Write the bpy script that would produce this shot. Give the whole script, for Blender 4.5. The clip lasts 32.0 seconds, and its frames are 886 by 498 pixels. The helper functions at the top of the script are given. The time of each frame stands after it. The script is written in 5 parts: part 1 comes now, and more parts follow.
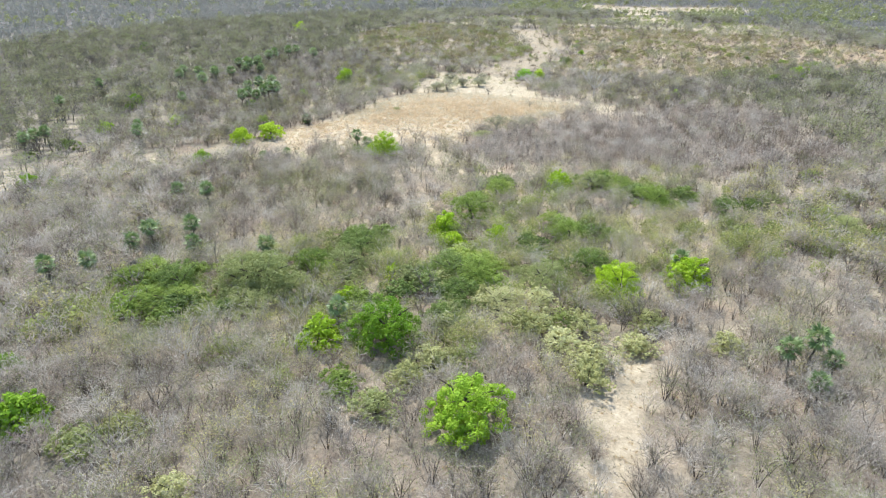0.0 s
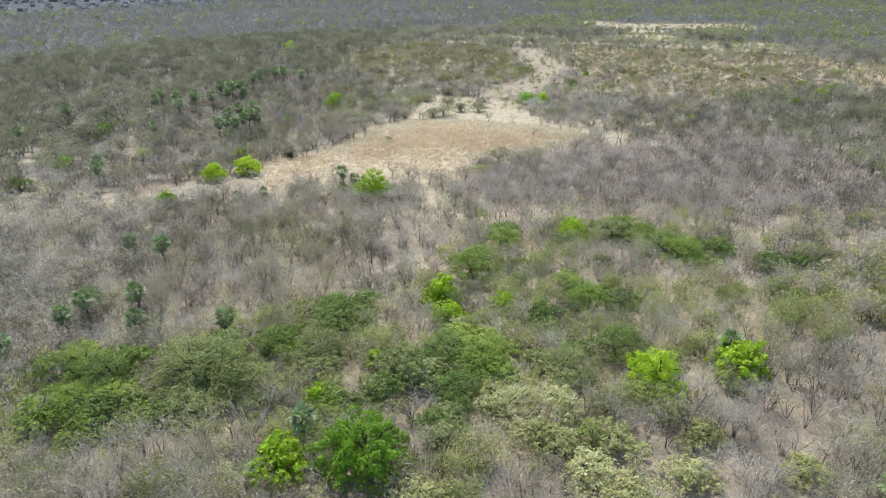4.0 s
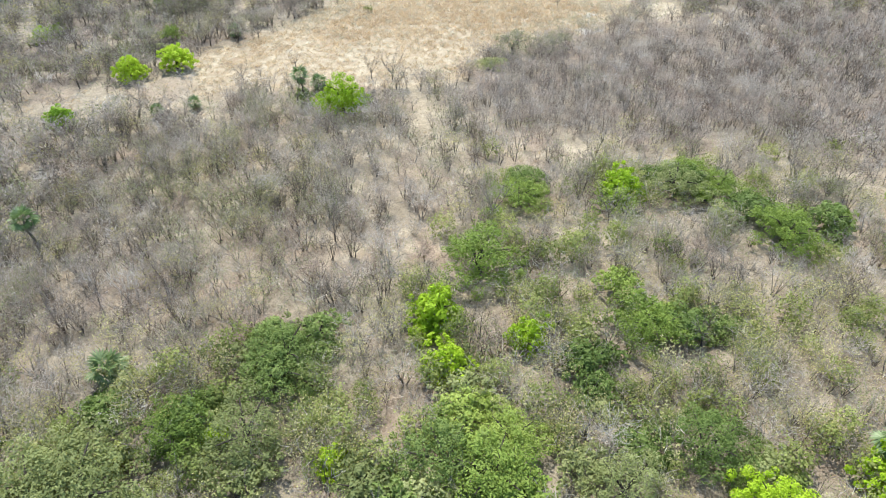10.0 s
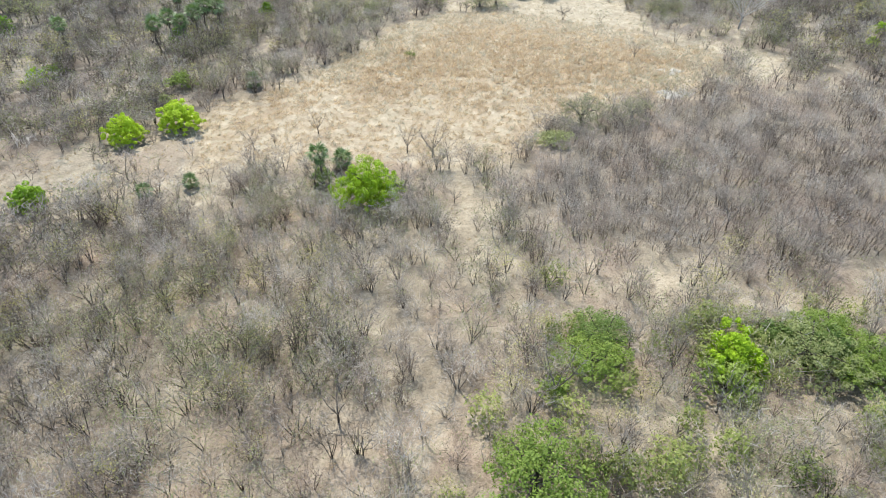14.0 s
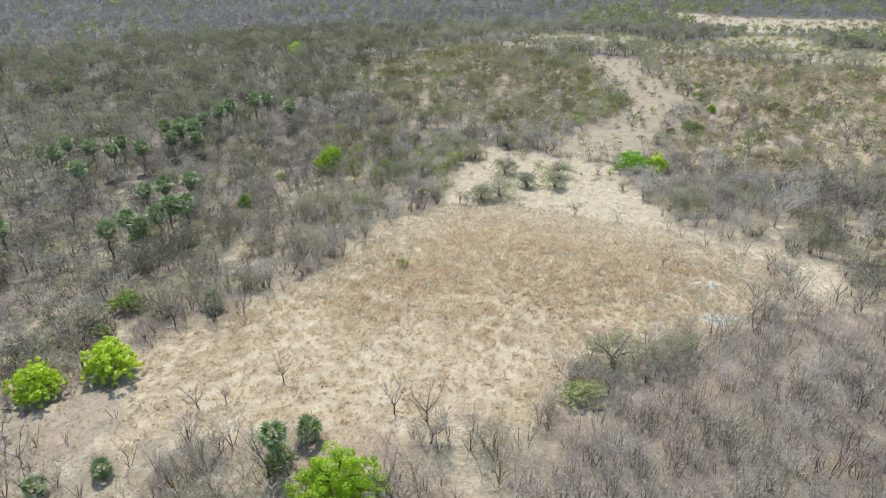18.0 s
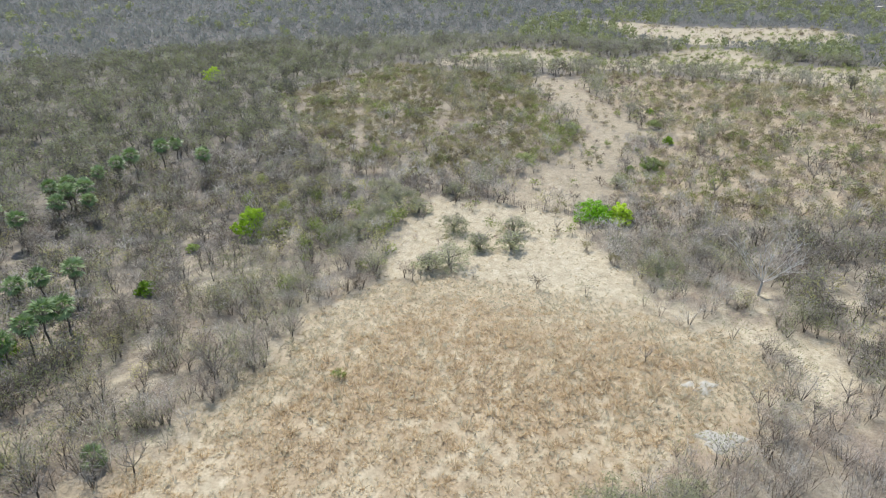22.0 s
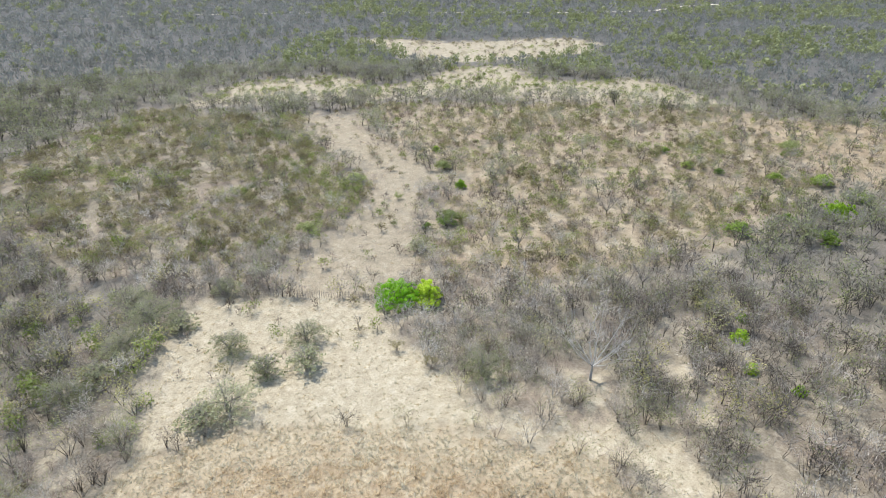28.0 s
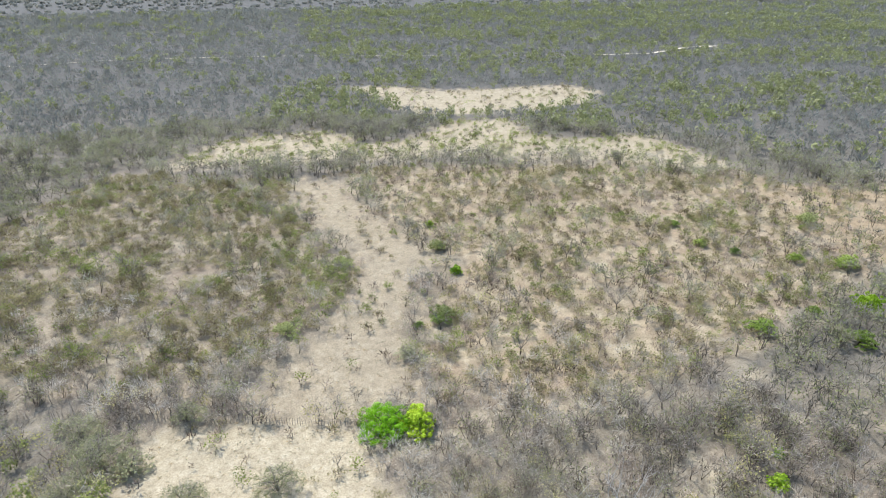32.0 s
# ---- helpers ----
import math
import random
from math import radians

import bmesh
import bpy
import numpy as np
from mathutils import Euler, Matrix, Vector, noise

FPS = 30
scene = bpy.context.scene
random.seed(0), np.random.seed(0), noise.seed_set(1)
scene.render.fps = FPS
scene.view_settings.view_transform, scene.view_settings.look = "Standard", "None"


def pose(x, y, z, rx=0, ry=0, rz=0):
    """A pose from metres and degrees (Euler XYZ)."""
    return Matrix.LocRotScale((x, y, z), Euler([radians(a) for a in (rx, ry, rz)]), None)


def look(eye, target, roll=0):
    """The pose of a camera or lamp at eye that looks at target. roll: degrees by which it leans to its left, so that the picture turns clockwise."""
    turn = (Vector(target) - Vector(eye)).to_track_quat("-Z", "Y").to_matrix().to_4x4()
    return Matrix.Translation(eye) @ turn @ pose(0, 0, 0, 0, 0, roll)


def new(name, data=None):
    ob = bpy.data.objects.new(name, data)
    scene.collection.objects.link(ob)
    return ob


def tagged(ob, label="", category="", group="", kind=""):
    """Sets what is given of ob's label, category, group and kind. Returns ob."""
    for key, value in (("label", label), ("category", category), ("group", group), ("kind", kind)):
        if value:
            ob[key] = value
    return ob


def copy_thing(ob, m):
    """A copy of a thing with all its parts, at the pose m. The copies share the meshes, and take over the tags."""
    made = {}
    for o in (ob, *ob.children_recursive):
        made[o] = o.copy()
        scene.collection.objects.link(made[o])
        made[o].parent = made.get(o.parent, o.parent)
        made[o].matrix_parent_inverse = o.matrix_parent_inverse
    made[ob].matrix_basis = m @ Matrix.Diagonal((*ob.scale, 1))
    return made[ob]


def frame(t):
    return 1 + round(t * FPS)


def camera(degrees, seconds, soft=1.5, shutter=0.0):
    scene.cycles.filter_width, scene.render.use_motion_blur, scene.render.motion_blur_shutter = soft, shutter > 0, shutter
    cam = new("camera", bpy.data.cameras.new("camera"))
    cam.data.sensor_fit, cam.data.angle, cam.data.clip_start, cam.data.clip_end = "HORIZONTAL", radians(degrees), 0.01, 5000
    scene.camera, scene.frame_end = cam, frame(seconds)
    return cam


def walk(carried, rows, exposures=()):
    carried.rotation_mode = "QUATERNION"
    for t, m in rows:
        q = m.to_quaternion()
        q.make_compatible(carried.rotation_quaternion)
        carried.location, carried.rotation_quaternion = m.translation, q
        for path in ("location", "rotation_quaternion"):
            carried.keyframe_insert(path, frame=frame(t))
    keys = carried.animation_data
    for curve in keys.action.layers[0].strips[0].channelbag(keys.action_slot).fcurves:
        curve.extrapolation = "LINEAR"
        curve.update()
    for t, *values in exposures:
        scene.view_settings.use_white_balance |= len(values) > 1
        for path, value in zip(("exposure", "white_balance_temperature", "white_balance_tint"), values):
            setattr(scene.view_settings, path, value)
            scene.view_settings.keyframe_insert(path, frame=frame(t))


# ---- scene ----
cam = camera(69.5, 32.0, 1.0)
METRES, EYE, TILT, LEAN, TURN = 162.0, 40.0, -0.6, -1.1, 0.0
ROWS = [
    (0.0, 0.0, 0.0, 0.0, -0.71, -25.37, 1.5),
    (0.5, 0.0002, 0.0099, 0.0013, -0.77, -22.56, 1.54),
    (1.0, 0.0005, 0.0208, 0.0003, -0.83, -18.11, 1.58),
    (1.5, 0.001, 0.0335, -0.0002, -0.85, -17.81, 1.63),
    (2.0, 0.0015, 0.0475, -0.0003, -0.89, -17.8, 1.66),
    (2.5, 0.0021, 0.0625, -0.0004, -0.91, -17.84, 1.68),
    (3.0, 0.0026, 0.0777, -0.0006, -0.93, -18.13, 1.67),
    (3.5, 0.0033, 0.0934, -0.0011, -0.93, -20.98, 1.68),
    (4.0, 0.0039, 0.1097, -0.0008, -0.94, -24.18, 1.68),
    (4.5, 0.0045, 0.126, -0.0012, -0.93, -27.53, 1.65),
    (6.5, 0.0058, 0.1977, -0.0003, -1.02, -33.68, 1.53),
    (7.0, 0.0063, 0.2153, -0.0003, -1.04, -33.71, 1.52),
    (7.5, 0.0067, 0.2323, -0.0007, -1.06, -34.85, 1.52),
    (8.0, 0.0073, 0.2495, -0.0008, -1.04, -36.9, 1.51),
    (8.5, 0.0072, 0.2669, -0.0008, -1.07, -38.38, 1.42),
    (9.0, 0.0078, 0.2844, -0.0005, -1.07, -38.54, 1.43),
    (9.5, 0.0081, 0.302, -0.0006, -1.09, -38.55, 1.4),
    (10.0, 0.0087, 0.3198, -0.0006, -1.11, -38.53, 1.39),
    (10.5, 0.0091, 0.3379, -0.0008, -1.11, -38.49, 1.37),
    (11.0, 0.0087, 0.3559, -0.0009, -1.16, -38.48, 1.3),
    (11.5, 0.0092, 0.3746, -0.0004, -1.15, -38.52, 1.32),
    (12.0, 0.0095, 0.3937, -0.0006, -0.81, -38.49, 1.29),
    (12.5, 0.0087, 0.4125, -0.0006, 1.67, -38.38, 1.29),
    (13.0, 0.008, 0.4308, -0.0007, 3.31, -38.33, 1.33),
    (13.5, 0.0067, 0.4491, -0.0005, 3.45, -38.36, 1.31),
    (14.0, 0.0056, 0.4673, -0.0003, 3.46, -38.37, 1.28),
    (14.5, 0.0047, 0.4853, -0.0005, 3.47, -38.3, 1.25),
    (15.0, 0.0039, 0.5039, 0.0004, 3.44, -35.96, 1.28),
    (15.5, 0.0032, 0.5212, 0.0005, 3.43, -31.61, 1.29),
    (17.5, -0.0004, 0.5894, 0.0053, 3.36, -26.34, 1.32),
    (18.0, -0.0013, 0.6066, 0.0107, 3.36, -26.32, 1.3),
    (18.5, -0.0024, 0.623, 0.0159, 3.35, -26.34, 1.28),
    (19.0, -0.003, 0.6389, 0.0216, 3.35, -26.38, 1.28),
    (19.5, -0.0038, 0.6551, 0.0268, 3.34, -26.4, 1.27),
    (20.0, -0.0046, 0.671, 0.0315, 3.35, -26.4, 1.27),
    (20.5, -0.0054, 0.6862, 0.0355, 3.36, -26.41, 1.29),
    (21.0, -0.0064, 0.701, 0.038, 3.35, -26.44, 1.27),
    (21.5, -0.0057, 0.7152, 0.0384, 2.11, -26.48, 1.31),
    (22.0, -0.0055, 0.7297, 0.0386, -2.32, -26.64, 1.24),
    (22.5, -0.005, 0.7447, 0.0389, -3.25, -26.65, 1.22),
    (23.0, -0.004, 0.7592, 0.0397, -3.59, -26.65, 1.22),
    (23.5, -0.0029, 0.7728, 0.0399, -3.87, -26.64, 1.22),
    (24.0, -0.0019, 0.7853, 0.0411, -4.08, -26.64, 1.21),
    (24.5, 0.0026, 0.7965, 0.0404, -9.92, -26.7, 1.26),
    (25.0, 0.0035, 0.8068, 0.0404, -19.56, -26.9, 1.04),
    (25.5, 0.0067, 0.8171, 0.0409, -21.58, -26.92, 0.96),
    (27.5, 0.0265, 0.8618, 0.0613, -21.95, -26.78, 0.94),
    (28.0, 0.0316, 0.8731, 0.067, -22.0, -26.77, 0.96),
    (28.5, 0.0368, 0.8845, 0.0727, -22.06, -26.76, 0.96),
    (29.0, 0.0421, 0.8958, 0.0787, -22.1, -26.77, 0.97),
    (29.5, 0.0471, 0.9072, 0.0842, -22.14, -26.72, 0.95),
    (30.0, 0.0523, 0.9189, 0.0897, -22.19, -26.48, 0.95),
    (30.5, 0.0578, 0.9305, 0.095, -22.23, -25.1, 0.95),
    (31.0, 0.0625, 0.9417, 0.1, -22.29, -24.46, 0.95),
    (31.5, 0.0679, 0.953, 0.1041, -22.3, -24.49, 0.94),
    (32.0, 0.073, 0.9648, 0.1079, -22.33, -24.49, 0.92),
]
EXPOSURES = [(0.0, 1.62), (0.8, 1.62), (1.1, 1.57), (1.9, 0.87), (3.0, 0.77), (3.6, 1.02), (4.5, 1.42), (6.5, 1.53), (12.0, 1.46), (18.0, 1.16), (25.0, 1.2), (32.0, 1.34)]
walk(cam, [(t, pose(0, 0, EYE, TILT, LEAN, TURN) @ pose(METRES * x, METRES * y, METRES * z, 90 + pitch, roll, yaw)) for t, x, y, z, yaw, pitch, roll in ROWS], EXPOSURES)

# ---- light ----
SUN_TO = Vector((-0.17, 0.50, 0.85)).normalized()
world = bpy.data.worlds.new("world")
scene.world = world
world.use_nodes = True
wn = world.node_tree.nodes
sky = wn.new("ShaderNodeTexSky")
sky.sky_type = "NISHITA"
sky.sun_disc = False
sky.sun_elevation = math.asin(SUN_TO.z)
sky.sun_rotation = math.atan2(SUN_TO.x, SUN_TO.y)
sky.air_density, sky.dust_density, sky.ozone_density = 0.7, 0.6, 1.5
wn["Background"].inputs[1].default_value = 0.15
cool = wn.new("ShaderNodeMix")
cool.data_type, cool.blend_type = "RGBA", "MULTIPLY"
cool.inputs[0].default_value = 1.0
cool.inputs[7].default_value = (0.97, 0.995, 0.94, 1)
world.node_tree.links.new(sky.outputs[0], cool.inputs[6])
wl = world.node_tree.links
way = wn.new("ShaderNodeTexCoord")
axes = wn.new("ShaderNodeSeparateXYZ")
wl.new(way.outputs["Generated"], axes.inputs[0])
low = wn.new("ShaderNodeMapRange")
low.inputs["From Min"].default_value, low.inputs["From Max"].default_value = 0.10, 0.32
low.inputs["To Min"].default_value, low.inputs["To Max"].default_value = 1.0, 0.0
wl.new(axes.outputs["Z"], low.inputs["Value"])
flat = wn.new("ShaderNodeMapping")
flat.inputs["Scale"].default_value = (1.0, 1.0, 4.5)
wl.new(way.outputs["Generated"], flat.inputs["Vector"])
puffs = wn.new("ShaderNodeTexNoise")
puffs.inputs["Scale"].default_value, puffs.inputs["Detail"].default_value = 5.0, 6.0
wl.new(flat.outputs[0], puffs.inputs["Vector"])
veil = wn.new("ShaderNodeValToRGB")
veil.color_ramp.elements[0].position, veil.color_ramp.elements[1].position = 0.40, 0.66
wl.new(puffs.outputs["Fac"], veil.inputs[0])
cloud = wn.new("ShaderNodeMix")
cloud.data_type = "RGBA"
cloud.inputs[6].default_value, cloud.inputs[7].default_value = (2.5, 3.3, 3.55, 1), (3.75, 4.0, 4.0, 1)
wl.new(veil.outputs[0], cloud.inputs[0])
over = wn.new("ShaderNodeMix")
over.data_type = "RGBA"
wl.new(low.outputs["Result"], over.inputs[0])
wl.new(cool.outputs[2], over.inputs[6])
wl.new(cloud.outputs[2], over.inputs[7])
wl.new(over.outputs[2], wn["Background"].inputs[0])
lamp = bpy.data.lights.new("sun", "SUN")
lamp.energy, lamp.angle, lamp.color = 2.45, radians(0.8), (1.0, 0.955, 0.89)
sun = new("sun", lamp)
sun.matrix_world = look(SUN_TO * 200, (0, 0, 0))


# ---- materials ----
def mat(name, rough=0.85):
    m = bpy.data.materials.new(name)
    m.use_nodes = True
    nt = m.node_tree
    b = nt.nodes["Principled BSDF"]
    b.inputs["Roughness"].default_value = rough
    b.inputs["Specular IOR Level"].default_value = 0.2
    return m, nt, b


def nd(nt, kind, **kw):
    n = nt.nodes.new(kind)
    for k, v in kw.items():
        n.inputs[k.replace("_", " ")].default_value = v
    return n


def noise_tex(nt, scale, detail=4.0, rough=0.6, vec=None):
    n = nd(nt, "ShaderNodeTexNoise", Scale=scale, Detail=detail, Roughness=rough)
    if vec is None:
        g = nt.nodes.new("ShaderNodeNewGeometry")
        vec = g.outputs["Position"]
    nt.links.new(vec, n.inputs["Vector"])
    return n


def ramp(nt, fac, stops):
    r = nt.nodes.new("ShaderNodeValToRGB")
    e = r.color_ramp.elements
    while len(e) < len(stops):
        e.new(0.5)
    for el, (p, c) in zip(e, stops):
        el.position, el.color = p, (*c, 1)
    nt.links.new(fac, r.inputs[0])
    return r.outputs[0]


def mix(nt, fac, a, b, blend="MIX"):
    m = nt.nodes.new("ShaderNodeMix")
    m.data_type, m.blend_type = "RGBA", blend
    for sock, v in ((m.inputs[0], fac), (m.inputs[6], a), (m.inputs[7], b)):
        if isinstance(v, (int, float)):
            sock.default_value = v
        elif isinstance(v, tuple):
            sock.default_value = (*v, 1)
        else:
            nt.links.new(v, sock)
    return m.outputs[2]


def attr(nt, name):
    a = nt.nodes.new("ShaderNodeAttribute")
    a.attribute_name = name
    return a


def twig_mat(name, dark, mid, pale):
    """Bare bark and twigs; each plant has its own tone, with lichen mottling."""
    m, nt, b = mat(name, 0.9)
    v = attr(nt, "vary").outputs["Fac"]
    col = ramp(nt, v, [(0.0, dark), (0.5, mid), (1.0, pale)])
    n = noise_tex(nt, 3.0)
    col = mix(nt, n.outputs["Fac"], mix(nt, 0.35, col, dark), col)
    nt.links.new(col, b.inputs["Base Color"])
    t = nt.nodes.new("ShaderNodeBsdfTranslucent")
    nt.links.new(col, t.inputs["Color"])
    s = nt.nodes.new("ShaderNodeMixShader")
    s.inputs[0].default_value = 0.42
    nt.links.new(b.outputs[0], s.inputs[1])
    nt.links.new(t.outputs[0], s.inputs[2])
    nt.links.new(s.outputs[0], nt.nodes["Material Output"].inputs["Surface"])
    return m


def leaf_mat(name, cols, own, glow=0.35):
    """Leaves: matt upper side with light that passes through; tones vary plant by plant and clump by clump."""
    m, nt, b = mat(name, 0.6)
    if own:
        v = nt.nodes.new("ShaderNodeObjectInfo").outputs["Random"]
    else:
        v = attr(nt, "vary").outputs["Fac"]
    n = noise_tex(nt, 1.4, 3.0)
    f = nt.nodes.new("ShaderNodeMath")
    f.operation = "MULTIPLY_ADD"
    nt.links.new(n.outputs["Fac"], f.inputs[0])
    f.inputs[1].default_value = 1.3
    g = nt.nodes.new("ShaderNodeMath")
    g.operation = "MULTIPLY_ADD"
    nt.links.new(v, g.inputs[0])
    g.inputs[1].default_value, g.inputs[2].default_value = 0.7, -0.5
    nt.links.new(g.outputs[0], f.inputs[2])
    col = ramp(nt, f.outputs[0], [(0.0, cols[0]), (0.5, cols[1]), (1.0, cols[2])])
    nt.links.new(col, b.inputs["Base Color"])
    t = nt.nodes.new("ShaderNodeBsdfTranslucent")
    nt.links.new(col, t.inputs["Color"])
    s = nt.nodes.new("ShaderNodeMixShader")
    s.inputs[0].default_value = glow
    nt.links.new(b.outputs[0], s.inputs[1])
    nt.links.new(t.outputs[0], s.inputs[2])
    nt.links.new(s.outputs[0], nt.nodes["Material Output"].inputs["Surface"])
    return m


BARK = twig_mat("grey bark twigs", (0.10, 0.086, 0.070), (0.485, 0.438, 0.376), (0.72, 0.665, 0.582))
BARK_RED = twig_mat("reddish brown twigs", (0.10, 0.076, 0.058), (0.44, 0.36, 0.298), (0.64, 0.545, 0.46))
# haze painted into the far bark: cooler grey, little contrast
BARK_FAR = twig_mat("distant twigs with painted haze", (0.20, 0.20, 0.174), (0.26, 0.26, 0.226), (0.32, 0.32, 0.28))
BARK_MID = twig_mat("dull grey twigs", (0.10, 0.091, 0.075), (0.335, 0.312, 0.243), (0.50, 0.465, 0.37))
BARK_WHITE = twig_mat("silver white bark", (0.30, 0.285, 0.26), (0.50, 0.48, 0.45), (0.64, 0.62, 0.585))
DARK_BARK = twig_mat("dark bark", (0.05, 0.042, 0.034), (0.10, 0.086, 0.07), (0.19, 0.165, 0.14))
# cloud shadow on the far woods, put into a darker bluish leaf colour
SHADED_FAR = leaf_mat("cloud-shaded far leaves", ((0.17, 0.188, 0.195), (0.20, 0.22, 0.225), (0.23, 0.25, 0.25)), False, 0.5)
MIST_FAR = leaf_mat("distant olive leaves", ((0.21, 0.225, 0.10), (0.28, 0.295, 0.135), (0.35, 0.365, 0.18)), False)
MIST = leaf_mat("sparse olive leaves", ((0.18, 0.20, 0.085), (0.29, 0.31, 0.145), (0.39, 0.405, 0.21)), False, 0.42)
PALE_LEAF = leaf_mat("pale dry leaves", ((0.30, 0.28, 0.10), (0.48, 0.45, 0.19), (0.64, 0.60, 0.32)), False, 0.45)
GREEN_SCRUB = leaf_mat("green scrub leaves", ((0.13, 0.17, 0.045), (0.25, 0.295, 0.08), (0.39, 0.425, 0.14)), False, 0.36)
SAV_LEAF = leaf_mat("brownish scrub leaves", ((0.19, 0.168, 0.082), (0.305, 0.278, 0.137), (0.43, 0.395, 0.205)), False, 0.45)
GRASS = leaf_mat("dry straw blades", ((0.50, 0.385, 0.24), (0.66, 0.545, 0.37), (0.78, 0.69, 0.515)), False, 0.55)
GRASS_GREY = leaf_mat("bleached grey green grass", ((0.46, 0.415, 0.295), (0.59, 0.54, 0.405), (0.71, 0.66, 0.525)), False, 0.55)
LEAF = {
    "bright": leaf_mat("bright green leaves", ((0.11, 0.225, 0.015), (0.225, 0.385, 0.028), (0.43, 0.59, 0.06)), True, 0.34),
    "vivid": leaf_mat("vivid green leaves", ((0.10, 0.26, 0.01), (0.19, 0.42, 0.012), (0.34, 0.60, 0.03)), True, 0.36),
    "lime": leaf_mat("lime yellow leaves", ((0.20, 0.34, 0.018), (0.37, 0.53, 0.03), (0.55, 0.69, 0.06)), True, 0.36),
    "green": leaf_mat("mid green leaves", ((0.125, 0.19, 0.036), (0.245, 0.34, 0.065), (0.40, 0.48, 0.115)), True, 0.36),
    "dark": leaf_mat("dark green leaves", ((0.08, 0.125, 0.03), (0.15, 0.22, 0.054), (0.255, 0.33, 0.095)), True, 0.36),
    "olive": leaf_mat("olive green leaves", ((0.17, 0.205, 0.07), (0.29, 0.33, 0.125), (0.425, 0.455, 0.20)), True, 0.4),
    "thin": leaf_mat("feathery grey green leaves", ((0.22, 0.235, 0.12), (0.34, 0.35, 0.20), (0.46, 0.465, 0.29)), True, 0.48),
    "pale": leaf_mat("pale grey green leaves", ((0.28, 0.30, 0.11), (0.44, 0.45, 0.20), (0.60, 0.595, 0.32)), True, 0.45),
}
FROND = leaf_mat("palm fronds", ((0.075, 0.13, 0.035), (0.155, 0.235, 0.075), (0.31, 0.385, 0.19)), True, 0.32)
FROND.node_tree.nodes["Principled BSDF"].inputs["Roughness"].default_value = 0.45
FROND.node_tree.nodes["Principled BSDF"].inputs["Specular IOR Level"].default_value = 0.45
DEAD_FROND = leaf_mat("dead palm fronds", ((0.10, 0.085, 0.06), (0.18, 0.155, 0.11), (0.26, 0.23, 0.17)), True, 0.15)


def ground_mat():
    """Dry earth: pale sand, straw, leaf litter and grey forest floor, by the cover masks of the sheet."""
    m, nt, b = mat("dry earth", 0.95)
    cover = attr(nt, "cover")
    sep = nt.nodes.new("ShaderNodeSeparateColor")
    nt.links.new(cover.outputs["Color"], sep.inputs[0])
    big, midn, fine = noise_tex(nt, 0.09, 5), noise_tex(nt, 0.7, 6, 0.65), noise_tex(nt, 3.6, 8, 0.78)
    earth = ramp(nt, midn.outputs["Fac"], [(0.3, (0.18, 0.152, 0.11)), (0.5, (0.27, 0.232, 0.168)), (0.7, (0.39, 0.346, 0.26))])
    red = ramp(nt, fine.outputs["Fac"], [(0.3, (0.21, 0.15, 0.105)), (0.7, (0.38, 0.295, 0.225))])
    bigm = ramp(nt, big.outputs["Fac"], [(0.45, (0, 0, 0)), (0.65, (0.75, 0.75, 0.75))])
    earth = mix(nt, bigm, earth, red)
    sand = ramp(nt, midn.outputs["Fac"], [(0.3, (0.33, 0.285, 0.20)), (0.52, (0.43, 0.378, 0.272)), (0.75, (0.53, 0.478, 0.368))])
    straw = ramp(nt, midn.outputs["Fac"], [(0.3, (0.25, 0.19, 0.12)), (0.5, (0.33, 0.26, 0.172)), (0.72, (0.41, 0.338, 0.235))])
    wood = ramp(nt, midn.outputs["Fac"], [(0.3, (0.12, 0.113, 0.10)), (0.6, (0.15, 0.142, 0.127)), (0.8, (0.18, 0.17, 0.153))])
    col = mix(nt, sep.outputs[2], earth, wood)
    # low alpha paints far ground dark: cloud shadow, and shade to match far woods
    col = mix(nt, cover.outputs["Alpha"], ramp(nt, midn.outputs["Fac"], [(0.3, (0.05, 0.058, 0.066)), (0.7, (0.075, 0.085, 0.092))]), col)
    col = mix(nt, sep.outputs[1], col, straw)
    col = mix(nt, sep.outputs[0], col, sand)
    speck = ramp(nt, fine.outputs["Fac"], [(0.32, (0.55, 0.52, 0.48)), (0.5, (0.95, 0.94, 0.92)), (0.7, (1.2, 1.19, 1.17))])
    col = mix(nt, 1.0, col, speck, "MULTIPLY")
    nt.links.new(col, b.inputs["Base Color"])
    bump = nd(nt, "ShaderNodeBump", Strength=0.6, Distance=0.15)
    nt.links.new(fine.outputs["Fac"], bump.inputs["Height"])
    nt.links.new(bump.outputs[0], b.inputs["Normal"])
    return m


def plain_mat(name, a, c, scale, rough=0.9):
    m, nt, b = mat(name, rough)
    n = noise_tex(nt, scale)
    nt.links.new(ramp(nt, n.outputs["Fac"], [(0.3, a), (0.7, c)]), b.inputs["Base Color"])
    return m


EARTH = ground_mat()
HILL = plain_mat("hills painted hazy blue", (0.25, 0.37, 0.42), (0.30, 0.42, 0.47), 0.004)
TRACK = plain_mat("pale sandy track", (0.45, 0.40, 0.32), (0.62, 0.56, 0.46), 0.3)
POST = plain_mat("weathered grey wood", (0.17, 0.15, 0.13), (0.32, 0.285, 0.25), 6.0)
CRUST = plain_mat("pale dried mud", (0.26, 0.245, 0.205), (0.41, 0.39, 0.335), 3.5)
WIRE = plain_mat("rusty wire", (0.08, 0.06, 0.05), (0.14, 0.11, 0.09), 9.0, 0.6)

